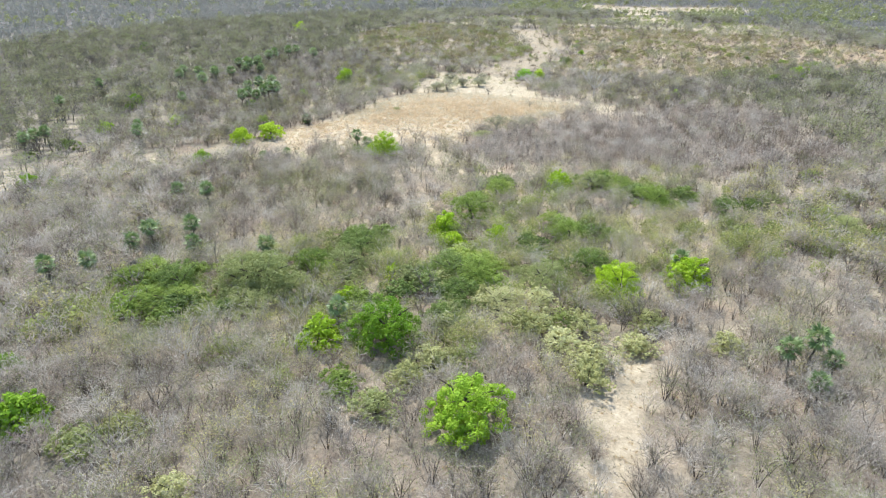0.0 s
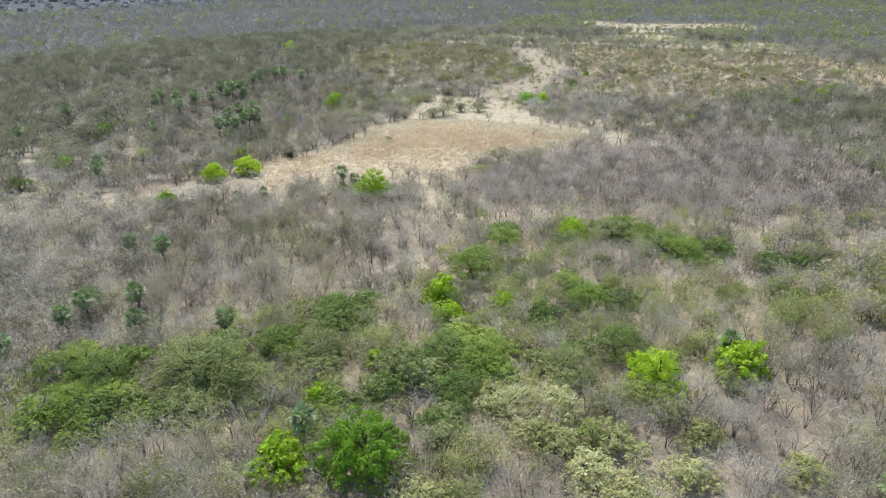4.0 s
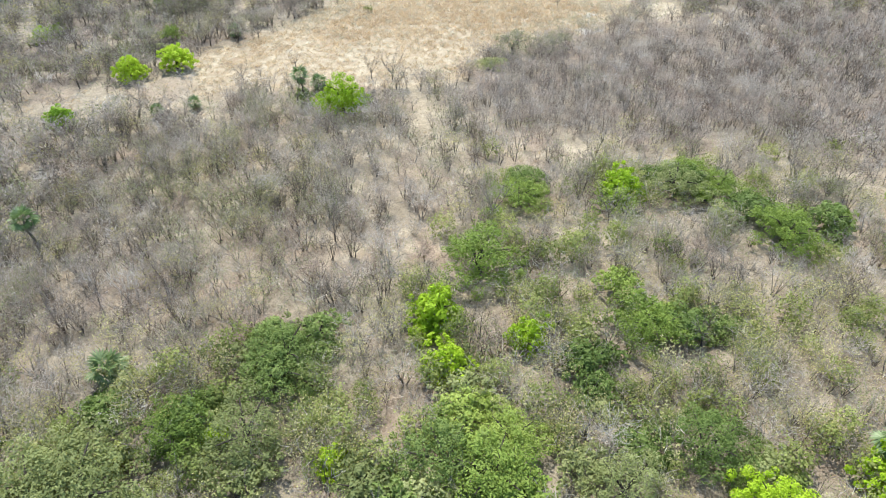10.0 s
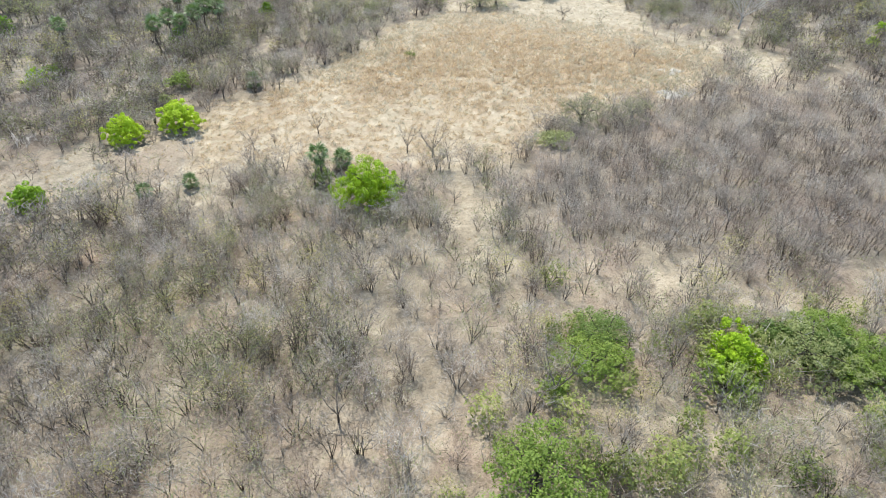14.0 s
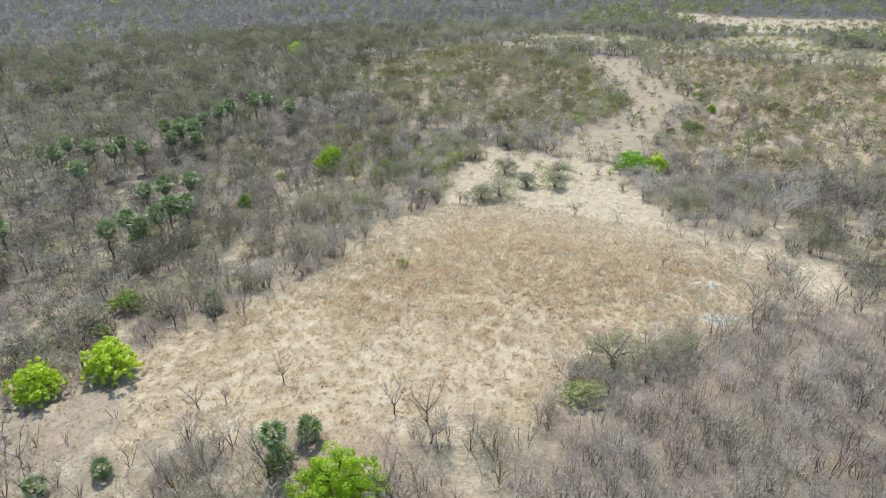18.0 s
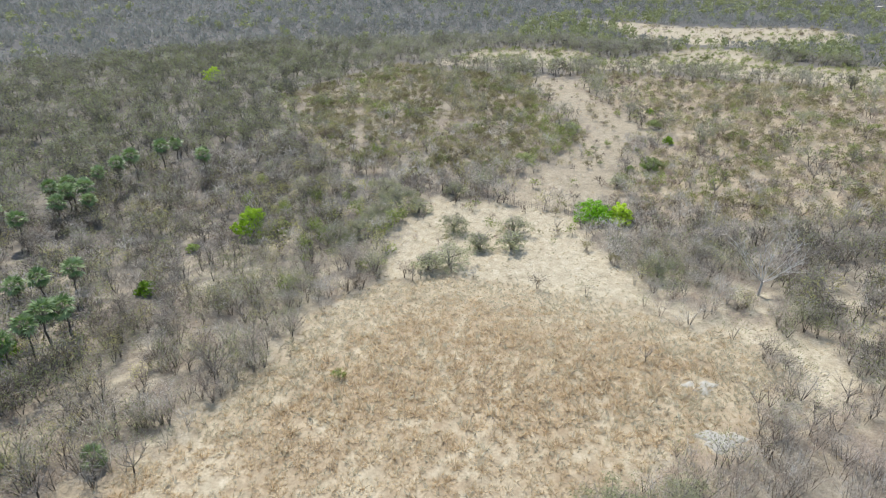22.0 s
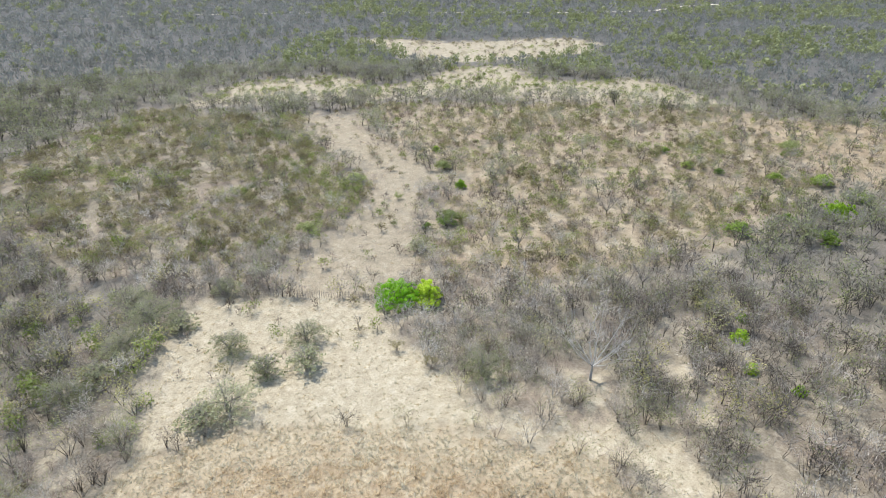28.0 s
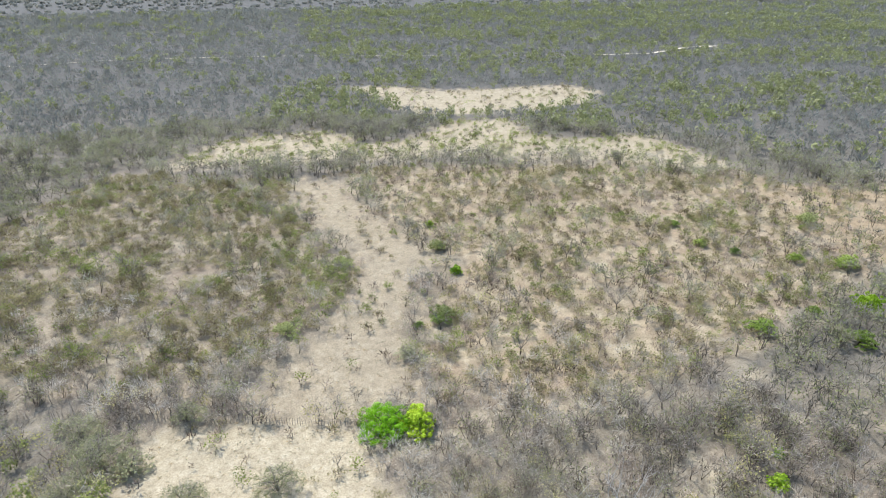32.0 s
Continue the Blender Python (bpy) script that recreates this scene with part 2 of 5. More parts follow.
# ---- plan of the land ----
rng = np.random.default_rng(7)
PROFILE_Y = [-300, 0, 60, 100, 130, 180, 229, 250, 290, 320, 400, 600, 6000]
PROFILE_Z = [-1, -1, -2, -3, -3.7, -3.9, -4.2, -2.7, -0.6, 0, -0.5, 0, 0]
_py = np.arange(-300, 1001.0)
_pz = np.convolve(np.pad(np.interp(_py, PROFILE_Y, PROFILE_Z), 9, "edge"), np.ones(19) / 19, "valid")


def waves(x, y, size, seed, octaves=4):
    """Smooth uneven value about 0, +-1, from crossed waves with bent coordinates."""
    r = np.random.default_rng(seed)
    out, amp, k = np.zeros(np.shape(x)), 1.0, 2 * math.pi / size
    for _ in range(octaves):
        for _ in range(3):
            a, p, q = r.uniform(0, 2 * math.pi, 3)
            w = k * r.uniform(0.7, 1.4)
            out = out + amp * np.sin(w * (x * math.cos(a) + y * math.sin(a)) + p + 1.3 * np.sin(0.6 * w * (y * math.cos(a) - x * math.sin(a)) + q))
        amp, k = amp * 0.55, k * 2.1
    return out / 2.6


def land(x, y):
    """Height of the ground."""
    x, y = np.asarray(x, float), np.asarray(y, float)
    far = np.clip((np.hypot(x, y - 150) - 250) / 900, 0, 1)
    return np.interp(y, _py, _pz) + 0.10 * waves(x, y, 14, 3) + 0.05 * waves(x, y, 3.1, 4, 2) + far * 2.5 * waves(x, y, 420, 5, 2)


CLEARING = [(-40, 156), (-36, 163), (-30, 167), (-25, 176), (-20, 183), (-17, 192), (-12, 199), (-5, 203), (5, 204), (14, 202), (23, 198), (31, 193), (36, 188), (42, 186), (42, 176),
            (30, 167), (21, 163), (15, 161), (9, 156), (9, 151), (3, 146), (-9, 145), (-19, 144), (-30, 144), (-34, 139)]
SAND_RIM = [(-15, 192), (-8, 203), (-5, 217), (-2, 234), (7, 236), (16, 232), (26, 229), (29, 225), (27, 216), (30, 209), (32, 202), (33, 196), (37, 194), (42, 190), (47, 187), (53, 184),
            (51, 177), (45, 170), (43, 175), (45, 182), (40, 185), (35, 190), (32, 193), (25, 196), (20, 197), (14, 201), (7, 204), (-3, 205), (-11, 199)]
WEST_STRIP = [(-62, 143), (-50, 146), (-43, 150), (-39, 157), (-34, 152), (-29, 146), (-29, 135), (-38, 133.5), (-49, 132), (-60, 131)]
FAR_STRIP = [(-104, 126), (-81, 135), (-70, 138), (-58, 143), (-47, 147), (-44, 138), (-50, 132), (-62, 129), (-74, 122), (-94, 111)]
CORRIDOR = [(13, 234), (21, 245), (30, 252), (36, 261), (41, 271), (39, 283), (35, 301), (35, 327), (49, 322), (51, 307), (53, 284), (58, 271), (50, 261), (43, 249), (39, 239), (39, 231), (26, 228)]
FIELD_NEAR = [(2, 350), (24, 377), (55, 377), (63, 370), (65, 355), (85, 357), (104, 376), (128, 372), (123, 350), (131, 337), (161, 331), (162, 303), (162, 289), (146, 299), (118, 316), (88, 333),
              (70, 336), (37, 343)]
FIELD_FAR = [(85, 456), (108, 451), (125, 434), (158, 429), (187, 426), (194, 408), (178, 390), (145, 381), (111, 386), (94, 393), (95, 425)]
BROWN = [(160, 289), (165, 275), (200, 262), (200, 240), (147, 230), (140, 256), (143, 278)]
FOOTPATH = [(11, 34), (12.6, 38), (14.2, 43.6), (14.8, 49.5), (18.9, 55.4), (19.9, 61), (22.4, 60.7), (23, 54.8), (20.6, 49.7), (19.6, 43.4), (15.8, 38.2), (14.5, 34)]
TRAIL = [(-3.4, 147.5), (-2.3, 142), (-0.4, 134), (0.6, 128), (0.5, 122), (2.2, 121.5), (2.1, 128), (1.3, 134), (2.2, 138.5), (0.2, 142), (-1.2, 147.5)]
GAP = [(7, 125), (10, 127), (21, 127.3), (26, 125.4), (38, 121.5), (58, 117), (58, 114.5), (38, 119.3), (25, 121.4), (12, 122)]
STEM_WOOD = [(7, 126), (19, 130), (41, 126), (58, 120), (95, 130), (110, 175), (52, 172), (44, 168), (30, 165), (22, 158), (12, 150), (5, 142)]
WEST_SCRUB = [(-40, 300), (-9, 348), (34, 326), (36, 281), (41, 271), (32, 255), (18, 246), (4, 243), (-20, 252)]
EAST_SCRUB = [(54, 331), (116, 311), (160, 287), (143, 235), (92, 222), (66, 220), (43, 229), (42, 240), (60, 270), (52, 290)]
GREEN_MOUND = [(-62, 58), (-36, 84), (-20, 91), (-5, 89), (0, 104), (8, 118), (36, 121), (72, 108), (72, 80), (40, 78), (26, 68), (10, 58), (-18, 60), (-30, 64)]
GREEN_FAR = [(64, 457), (87, 463), (95, 419), (83, 362), (61, 373), (35, 389)]


# outline of the cloud shadow painted over the far woods
CLOUD_SHADE = [(-900, 1300), (-560, 700), (-430, 600), (-330, 560), (-190, 640), (-150, 760), (-230, 1000), (-300, 1300)]


def within(poly, x, y, soft=1.0, ragged=1.2, seed=11):
    """1 inside the outline, 0 outside, soft and ragged at the edge."""
    x2 = x + ragged * waves(x, y, 6, seed, 3)
    y2 = y + ragged * waves(x, y, 6, seed + 1, 3)
    inside, near = np.zeros(x.shape, bool), np.full(x.shape, 1e9)
    for (ax, ay), (bx, by) in zip(poly, poly[1:] + poly[:1]):
        if ay != by:
            inside ^= ((ay > y2) != (by > y2)) & (x2 < (bx - ax) * (y2 - ay) / (by - ay) + ax)
        t = np.clip(((x2 - ax) * (bx - ax) + (y2 - ay) * (by - ay)) / ((bx - ax) ** 2 + (by - ay) ** 2), 0, 1)
        near = np.minimum(near, np.hypot(x2 - ax - t * (bx - ax), y2 - ay - t * (by - ay)))
    return np.clip(0.5 + np.where(inside, near, -near) / soft, 0, 1)


def mesh_np(name, verts, tris, material, vary=None):
    me = bpy.data.meshes.new(name)
    me.vertices.add(len(verts))
    me.vertices.foreach_set("co", np.ascontiguousarray(verts, np.float32).ravel())
    me.loops.add(len(tris) * 3)
    me.loops.foreach_set("vertex_index", np.ascontiguousarray(tris, np.int32).ravel())
    me.polygons.add(len(tris))
    me.polygons.foreach_set("loop_start", np.arange(len(tris), dtype=np.int32) * 3)
    if vary is not None:
        me.attributes.new("vary", "FLOAT", "POINT").data.foreach_set("value", np.ascontiguousarray(vary, np.float32))
    me.update(calc_edges=True)
    me.materials.append(material)
    return me


# ---- ground: one sheet to the horizon ----
def steps(a, b, fine, reach, grow):
    mids = list(np.arange(a, b, fine))
    s, p, hi = fine, mids[-1], []
    while p < reach[1]:
        s *= grow
        p += s
        hi.append(p)
    s, p, lo = fine, mids[0], []
    while p > reach[0]:
        s *= grow
        p -= s
        lo.append(p)
    return np.array(lo[::-1] + mids + hi)


gx = np.unique(np.concatenate([steps(-60, 76, 1.15, (-4200, 76), 1.10), steps(77, 205, 2.2, (77, 4300), 1.10)]))
gx = np.sort(np.concatenate([gx[(gx < -42.4) | (gx > 47.6)], np.arange(-42, 47.5, 0.6)]))
gx = gx[np.concatenate([[True], np.diff(gx) > 0.3])]
gy = np.concatenate([np.arange(-120, 26, 6.0), np.arange(28, 242, 1.15), steps(243, 462, 2.1, (243, 4850), 1.08)])
gy = np.sort(np.concatenate([gy[(gy < 137.6) | (gy > 205.4)], np.arange(138, 205.3, 0.6)]))
gy = gy[np.concatenate([[True], np.diff(gy) > 0.3])]
GX, GY = np.meshgrid(gx, gy)
fx, fy = GX.ravel(), GY.ravel()
fz = land(fx, fy)


def cloud_shade(x, y):
    """Where cloud shadow over the far woods is painted as darker cover."""
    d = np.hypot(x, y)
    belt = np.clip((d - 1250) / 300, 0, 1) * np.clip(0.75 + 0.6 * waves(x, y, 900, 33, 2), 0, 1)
    return np.maximum(0.45 * belt, 0.9 * within(CLOUD_SHADE, x, y, 40, 12))


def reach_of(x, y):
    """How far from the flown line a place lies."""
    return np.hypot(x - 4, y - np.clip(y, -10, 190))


def lattice(x, y, cell=3.4):
    """Trodden animal trails that net the near part of the clearing: 1 on a trail."""
    x = x + 0.9 * waves(x, y, 7, 26, 2)
    y = y + 0.9 * waves(x, y, 7, 27, 2)
    cx, cy = np.floor(x / cell), np.floor(y / cell)
    one, two = np.full(x.shape, 1e9), np.full(x.shape, 1e9)
    for dx in (-1, 0, 1):
        for dy in (-1, 0, 1):
            ax, ay = cx + dx, cy + dy
            jx, jy = np.sin(ax * 12.99 + ay * 78.23) * 43758.5, np.sin(ax * 39.35 + ay * 11.14) * 24634.6
            d = np.hypot((ax + 0.1 + 0.8 * (jx - np.floor(jx))) * cell - x, (ay + 0.1 + 0.8 * (jy - np.floor(jy))) * cell - y)
            two = np.minimum(two, np.maximum(one, d))
            one = np.minimum(one, d)
    zone = np.clip((174 + 5 * waves(x, y, 20, 28, 2) - y) / 10, 0, 1) * np.clip(0.75 + 0.6 * waves(x, y, 16, 29, 2), 0, 1)
    return np.clip(1.4 - (two - one) / 0.8, 0, 1) * zone


def cover_masks(x, y):
    sand = np.maximum.reduce([0.85 * within(SAND_RIM, x, y, 3.0, 1.8), 0.42 * within(CORRIDOR, x, y, 7.0, 3.5), 0.7 * within(FIELD_NEAR, x, y, 6, 3), 0.7 * within(FIELD_FAR, x, y, 6, 3),
                              0.62 * within(FOOTPATH, x, y, 3.0, 1.8), 0.6 * within(TRAIL, x, y, 1.4, 0.8), 0.55 * within(GAP, x, y, 4.0, 2.0), 0.26 * within(WEST_STRIP, x, y, 5, 2), 0.34 * within(FAR_STRIP, x, y, 7, 3)])
    patch = np.clip(0.5 + 1.6 * waves(x, y, 22, 21), 0, 1) * np.clip(0.3 + 1.2 * waves(x, y, 5, 22), 0, 1)
    near = np.clip((330 - np.hypot(x, y - 120)) / 60, 0, 1)
    sand = np.maximum(sand, 0.75 * patch * near * np.clip((165 - np.hypot(x, y - 120)) / 60, 0.15, 1) * np.clip((y - 85) / 25, 0.1, 1) * (1 - within(STEM_WOOD, x, y, 8, 3)))
    scrub = np.maximum(within(EAST_SCRUB, x, y, 10, 4), 0.55 * within(WEST_SCRUB, x, y, 10, 4))
    sand = np.maximum(sand, scrub * np.clip(0.26 + 0.45 * waves(x, y, 8, 23), 0, 0.55))
    straw = np.maximum.reduce([within(CLEARING, x, y, 3.0), 0.8 * within(BROWN, x, y, 8, 3), 0.45 * within(CORRIDOR, x, y, 7, 3.5), 0.4 * within(FIELD_NEAR, x, y, 6, 3), 0.4 * within(FIELD_FAR, x, y, 6, 3), 0.4 * within(EAST_SCRUB, x, y, 10, 4)])
    clear = within(CLEARING, x, y, 3.0)
    sand = np.maximum(sand, 0.5 * clear * np.clip(3 * (1.0 - within(CLEARING, x, y, 18, 1.5)), 0, 1) * np.clip((y - 166) / 8, 0, 1))
    sand = np.maximum(sand, 0.95 * clear * lattice(x, y))
    sand = np.maximum(sand, clear * np.clip(0.08 + 0.35 * waves(x, y, 13, 24) + np.clip((166 - y) / 30, -0.45, 0.22) + np.clip((y - 188) / 12, 0, 0.5), 0, 0.5))
    for cx, cy, r in ((31.7, 176.5, 1.6), (30.2, 167.7, 1.7), (-11.7, 172.8, 1.5)):
        sand = np.maximum(sand, np.clip(1.6 - np.hypot(x - cx, (y - cy)) / r + 0.4 * waves(x, y, 2, 25), 0, 1))
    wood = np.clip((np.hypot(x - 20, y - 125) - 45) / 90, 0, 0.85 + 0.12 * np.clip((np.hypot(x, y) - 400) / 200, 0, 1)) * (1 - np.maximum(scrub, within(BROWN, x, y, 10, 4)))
    wood = np.maximum(wood, 0.35 * within(STEM_WOOD, x, y, 6, 2))
    return sand, straw, wood


sand, straw, wood = cover_masks(fx, fy)
nxg, nyg = len(gx), len(gy)
ii = (np.arange(nyg - 1)[:, None] * nxg + np.arange(nxg - 1)[None]).ravel()
tri = np.concatenate([np.stack([ii, ii + 1, ii + nxg + 1], 1), np.stack([ii, ii + nxg + 1, ii + nxg], 1)])
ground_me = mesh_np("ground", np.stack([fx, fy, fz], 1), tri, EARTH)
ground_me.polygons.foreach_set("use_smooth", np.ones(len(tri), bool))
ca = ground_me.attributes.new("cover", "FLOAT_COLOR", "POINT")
# alpha: painted cloud shadow, and ground shaded with distance under the far woods
ca.data.foreach_set("color", np.stack([sand, straw, wood, 1 - np.maximum(cloud_shade(fx, fy), 0.5 * np.clip((reach_of(fx, fy) - 170) / 90, 0, 1) * (1 - np.clip(2 * np.maximum.reduce([within(q, fx, fy, 8, 3) for q in (WEST_SCRUB, EAST_SCRUB, BROWN)]), 0, 1)))], 1).astype(np.float32).ravel())
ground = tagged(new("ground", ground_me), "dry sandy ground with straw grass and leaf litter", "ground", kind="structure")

# distant hills along the horizon, their blue is haze painted into the colour
ang = np.radians(np.linspace(-64, 75, 420))
deg = np.degrees(ang)
top = 8 + 10 * np.abs(waves(deg, deg * 0, 26, 31, 4))
for mid, wide, high in ((6.6, 2.6, 78), (6.9, 1.1, 34), (-21, 2.2, 30), (-27, 2.0, 22), (31, 3.6, 46), (27, 2.5, 24), (17, 1.0, 16), (46, 5, 50), (-45, 5, 40)):
    top += high * np.exp(-np.abs((deg - mid) / wide) ** 1.5)
hv, hf = [], []
for depth, frac in ((4350, 0.0), (4500, 0.75), (4600, 1.0), (4750, 0.0)):
    hv.append(np.stack([depth * np.sin(ang), depth * np.cos(ang), np.where(frac > 0, top * frac, -30.0)], 1))
hn = len(ang)
for r in range(3):
    k = np.arange(hn - 1) + r * hn
    hf += [np.stack([k, k + 1, k + hn + 1], 1), np.stack([k, k + hn + 1, k + hn], 1)]
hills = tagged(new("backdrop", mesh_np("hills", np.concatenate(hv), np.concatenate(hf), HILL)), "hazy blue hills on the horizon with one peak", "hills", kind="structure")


def ribbon(name, pts, width, material, lift):
    """A track laid on the ground."""
    p = []
    for (ax, ay), (bx, by) in zip(pts, pts[1:]):
        n = max(2, int(math.hypot(bx - ax, by - ay) / 6))
        p += [(ax + (bx - ax) * k / n, ay + (by - ay) * k / n) for k in range(n)]
    p = np.array(p)
    d = np.gradient(p, axis=0)
    d /= np.hypot(*d.T)[:, None]
    w = width * (0.8 + 0.4 * waves(p[:, 0], p[:, 1], 30, 41, 2))[:, None] / 2
    nrm = np.stack([-d[:, 1], d[:, 0]], 1)
    a, b = p + nrm * w, p - nrm * w
    v = np.concatenate([np.column_stack([q, land(q[:, 0], q[:, 1]) + lift]) for q in (a, b)])
    n, k = len(p), np.arange(len(p) - 1)
    return new(name, mesh_np(name, v, np.concatenate([np.stack([k, k + n, k + n + 1], 1), np.stack([k, k + n + 1, k + 1], 1)]), material))


tagged(ribbon("road", [(259, 507), (296, 499), (340, 512), (370, 509)], 4.5, TRACK, 0.4), "pale sandy track through distant woods", "track", kind="structure")
tagged(ribbon("road", [(-90, 574), (-20, 582), (32, 575), (75, 570), (140, 546), (168, 539), (259, 507)], 1.6, TRACK, 0.4), "narrow sandy path through distant woods", "track", kind="structure")


# ---- plants: shapes ----
def stick(a, b, ra, rb, sides=3):
    """A tapered stick from a to b: points and triangles."""
    a, b = np.asarray(a, float), np.asarray(b, float)
    d = (b - a) / (np.linalg.norm(b - a) + 1e-9)
    u = np.cross(d, (0.3, 0.2, 1.0) if abs(d[2]) < 0.9 else (1.0, 0, 0))
    u /= np.linalg.norm(u)
    w = np.cross(d, u)
    an = np.arange(sides) * 2 * math.pi / sides
    ring = np.cos(an)[:, None] * u + np.sin(an)[:, None] * w
    k = np.arange(sides)
    k2 = (k + 1) % sides
    return np.concatenate([a + ring * ra, b + ring * rb]), np.concatenate([np.stack([k, k2, k2 + sides], 1), np.stack([k, k2 + sides, k + sides], 1)])


def join(bits):
    vs, fs, n = [], [], 0
    for v, f in bits:
        vs.append(v)
        fs.append(np.asarray(f) + n)
        n += len(v)
    return np.concatenate(vs), np.concatenate(fs)


def blades(r, starts, ways, width):
    """Thin tapering twigs, one triangle each."""
    n = len(starts)
    side = np.cross(ways, r.normal(size=(n, 3)))
    side /= np.linalg.norm(side, axis=1)[:, None] + 1e-9
    w = np.broadcast_to(np.asarray(width, float), (n,))[:, None]
    v = np.stack([starts - side * w / 2, starts + side * w / 2, starts + ways], 1).reshape(-1, 3)
    return v, np.arange(n * 3).reshape(-1, 3)


def leaf_tris(r, at, size, up=0.5, quad=False, out=None):
    """Small leaves round the points, tilted at random, mostly facing the sky."""
    n = len(at)
    nrm = r.normal(size=(n, 3)) * (1.0 if out is None else 0.5) + (0, 0, up)
    if out is not None:
        nrm = nrm + out
    nrm /= np.linalg.norm(nrm, axis=1)[:, None]
    a = np.cross(nrm, r.normal(size=(n, 3)))
    a /= np.linalg.norm(a, axis=1)[:, None]
    b = np.cross(nrm, a)
    s = (size * r.uniform(0.7, 1.3, n))[:, None]
    if quad:
        v = np.stack([at - a * s, at - b * s * 0.5, at + a * s, at + b * s * 0.5], 1).reshape(-1, 3)
        k = np.arange(n)[:, None] * 4
        return v, np.concatenate([k + (0, 1, 2), k + (0, 2, 3)])
    v = np.stack([at - a * s, at + a * s * 0.6 - b * s * 0.7, at + a * s * 0.6 + b * s * 0.7], 1).reshape(-1, 3)
    return v, np.arange(n * 3).reshape(-1, 3)


def bare_shape(r, high, wide, stems=5, seconds=5, thirds=4, thick=0.05, twig=0.022, limb_sides=3):
    """Stems that spread from one foot, branches off them, fine twigs off those. Returns wood, and the twig ends."""
    wood, st, wy, ends = [], [], [], []
    for k in range(stems):
        a = 2 * math.pi * (k + r.uniform(0, 0.8)) / stems
        lean = r.uniform(0.25, 1.0) * wide / 2
        top = np.array([math.cos(a) * lean, math.sin(a) * lean, high * r.uniform(0.62, 0.92)])
        kink = top * (0.42, 0.42, 0.5) + r.normal(size=3) * 0.08 * high
        foot = np.array([math.cos(a), math.sin(a), 0]) * thick * 1.6
        foot[2] = -0.15
        wood += [stick(foot, kink, thick, thick * 0.65, limb_sides), stick(kink, top, thick * 0.65, thick * 0.2, limb_sides)]
        for _ in range(seconds):
            f = r.uniform(0.15, 1.0)
            p = kink + (top - kink) * f
            w = r.normal(size=3) * 0.55 + (math.cos(a) * 0.5, math.sin(a) * 0.5, 0.75)
            w *= high * r.uniform(0.18, 0.36) / np.linalg.norm(w)
            wood.append(blades(r, p[None], w[None], thick * 0.55))
            for _ in range(thirds):
                g = r.uniform(0.3, 1.0)
                v = w / np.linalg.norm(w) * 0.6 + r.normal(size=3) * 0.55 + (0, 0, 0.25)
                st.append(p + w * g)
                wy.append(v * high * r.uniform(0.12, 0.24))
    st, wy = np.array(st), np.array(wy)
    wood.append(blades(r, st, wy, twig))
    return join(wood), st + wy * 0.8


def dome_shape(r, high, wide, stems=4, twigs=120, twig=0.05, length=0.75, thick=0.05, hollow=0.25):
    """A rounded leafless bush: a few stems under a dome of fine twigs. Returns wood with its tone, and the twig ends."""
    wood, tone = [], []
    for k in range(stems):
        a = 2 * math.pi * (k + r.uniform(0, 0.9)) / stems
        lean = r.uniform(0.2, 0.75) * wide / 2
        g = stick((math.cos(a) * 0.1, math.sin(a) * 0.1, -0.15), (math.cos(a) * lean, math.sin(a) * lean, high * r.uniform(0.45, 0.75)), thick, thick * 0.45)
        wood.append(g)
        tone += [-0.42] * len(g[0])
    u = r.uniform(hollow, 1.0, twigs) ** 0.6
    a = r.uniform(0, 2 * math.pi, twigs)
    e = np.arcsin(r.uniform(-0.15, 1.0, twigs))
    way = np.stack([np.cos(a) * np.cos(e), np.sin(a) * np.cos(e), np.sin(e)], 1)
    lump = 0.80 + 0.20 * np.sin(a * 3 + r.uniform(0, 6)) * np.cos(e * 4 + r.uniform(0, 6))
    st = way * (u * lump)[:, None] * (wide / 2, wide / 2, high * 0.55) * 0.72 + (0, 0, high * 0.36)
    wy = way * 0.55 + r.normal(size=(twigs, 3)) * 0.42 + (0, 0, 0.30)
    wy *= (length * r.uniform(0.55, 1.2, twigs) / np.linalg.norm(wy, axis=1))[:, None]
    g = blades(r, st, wy, twig * r.uniform(0.7, 1.3, twigs))
    wood.append(g)
    tone = np.array(tone + [0.0] * len(g[0])) + 0
    tone[-len(g[0]):] += np.repeat(r.normal(size=twigs) * 0.20, 3)
    v, f = join(wood)
    return (v, f, tone), st + wy * 0.7


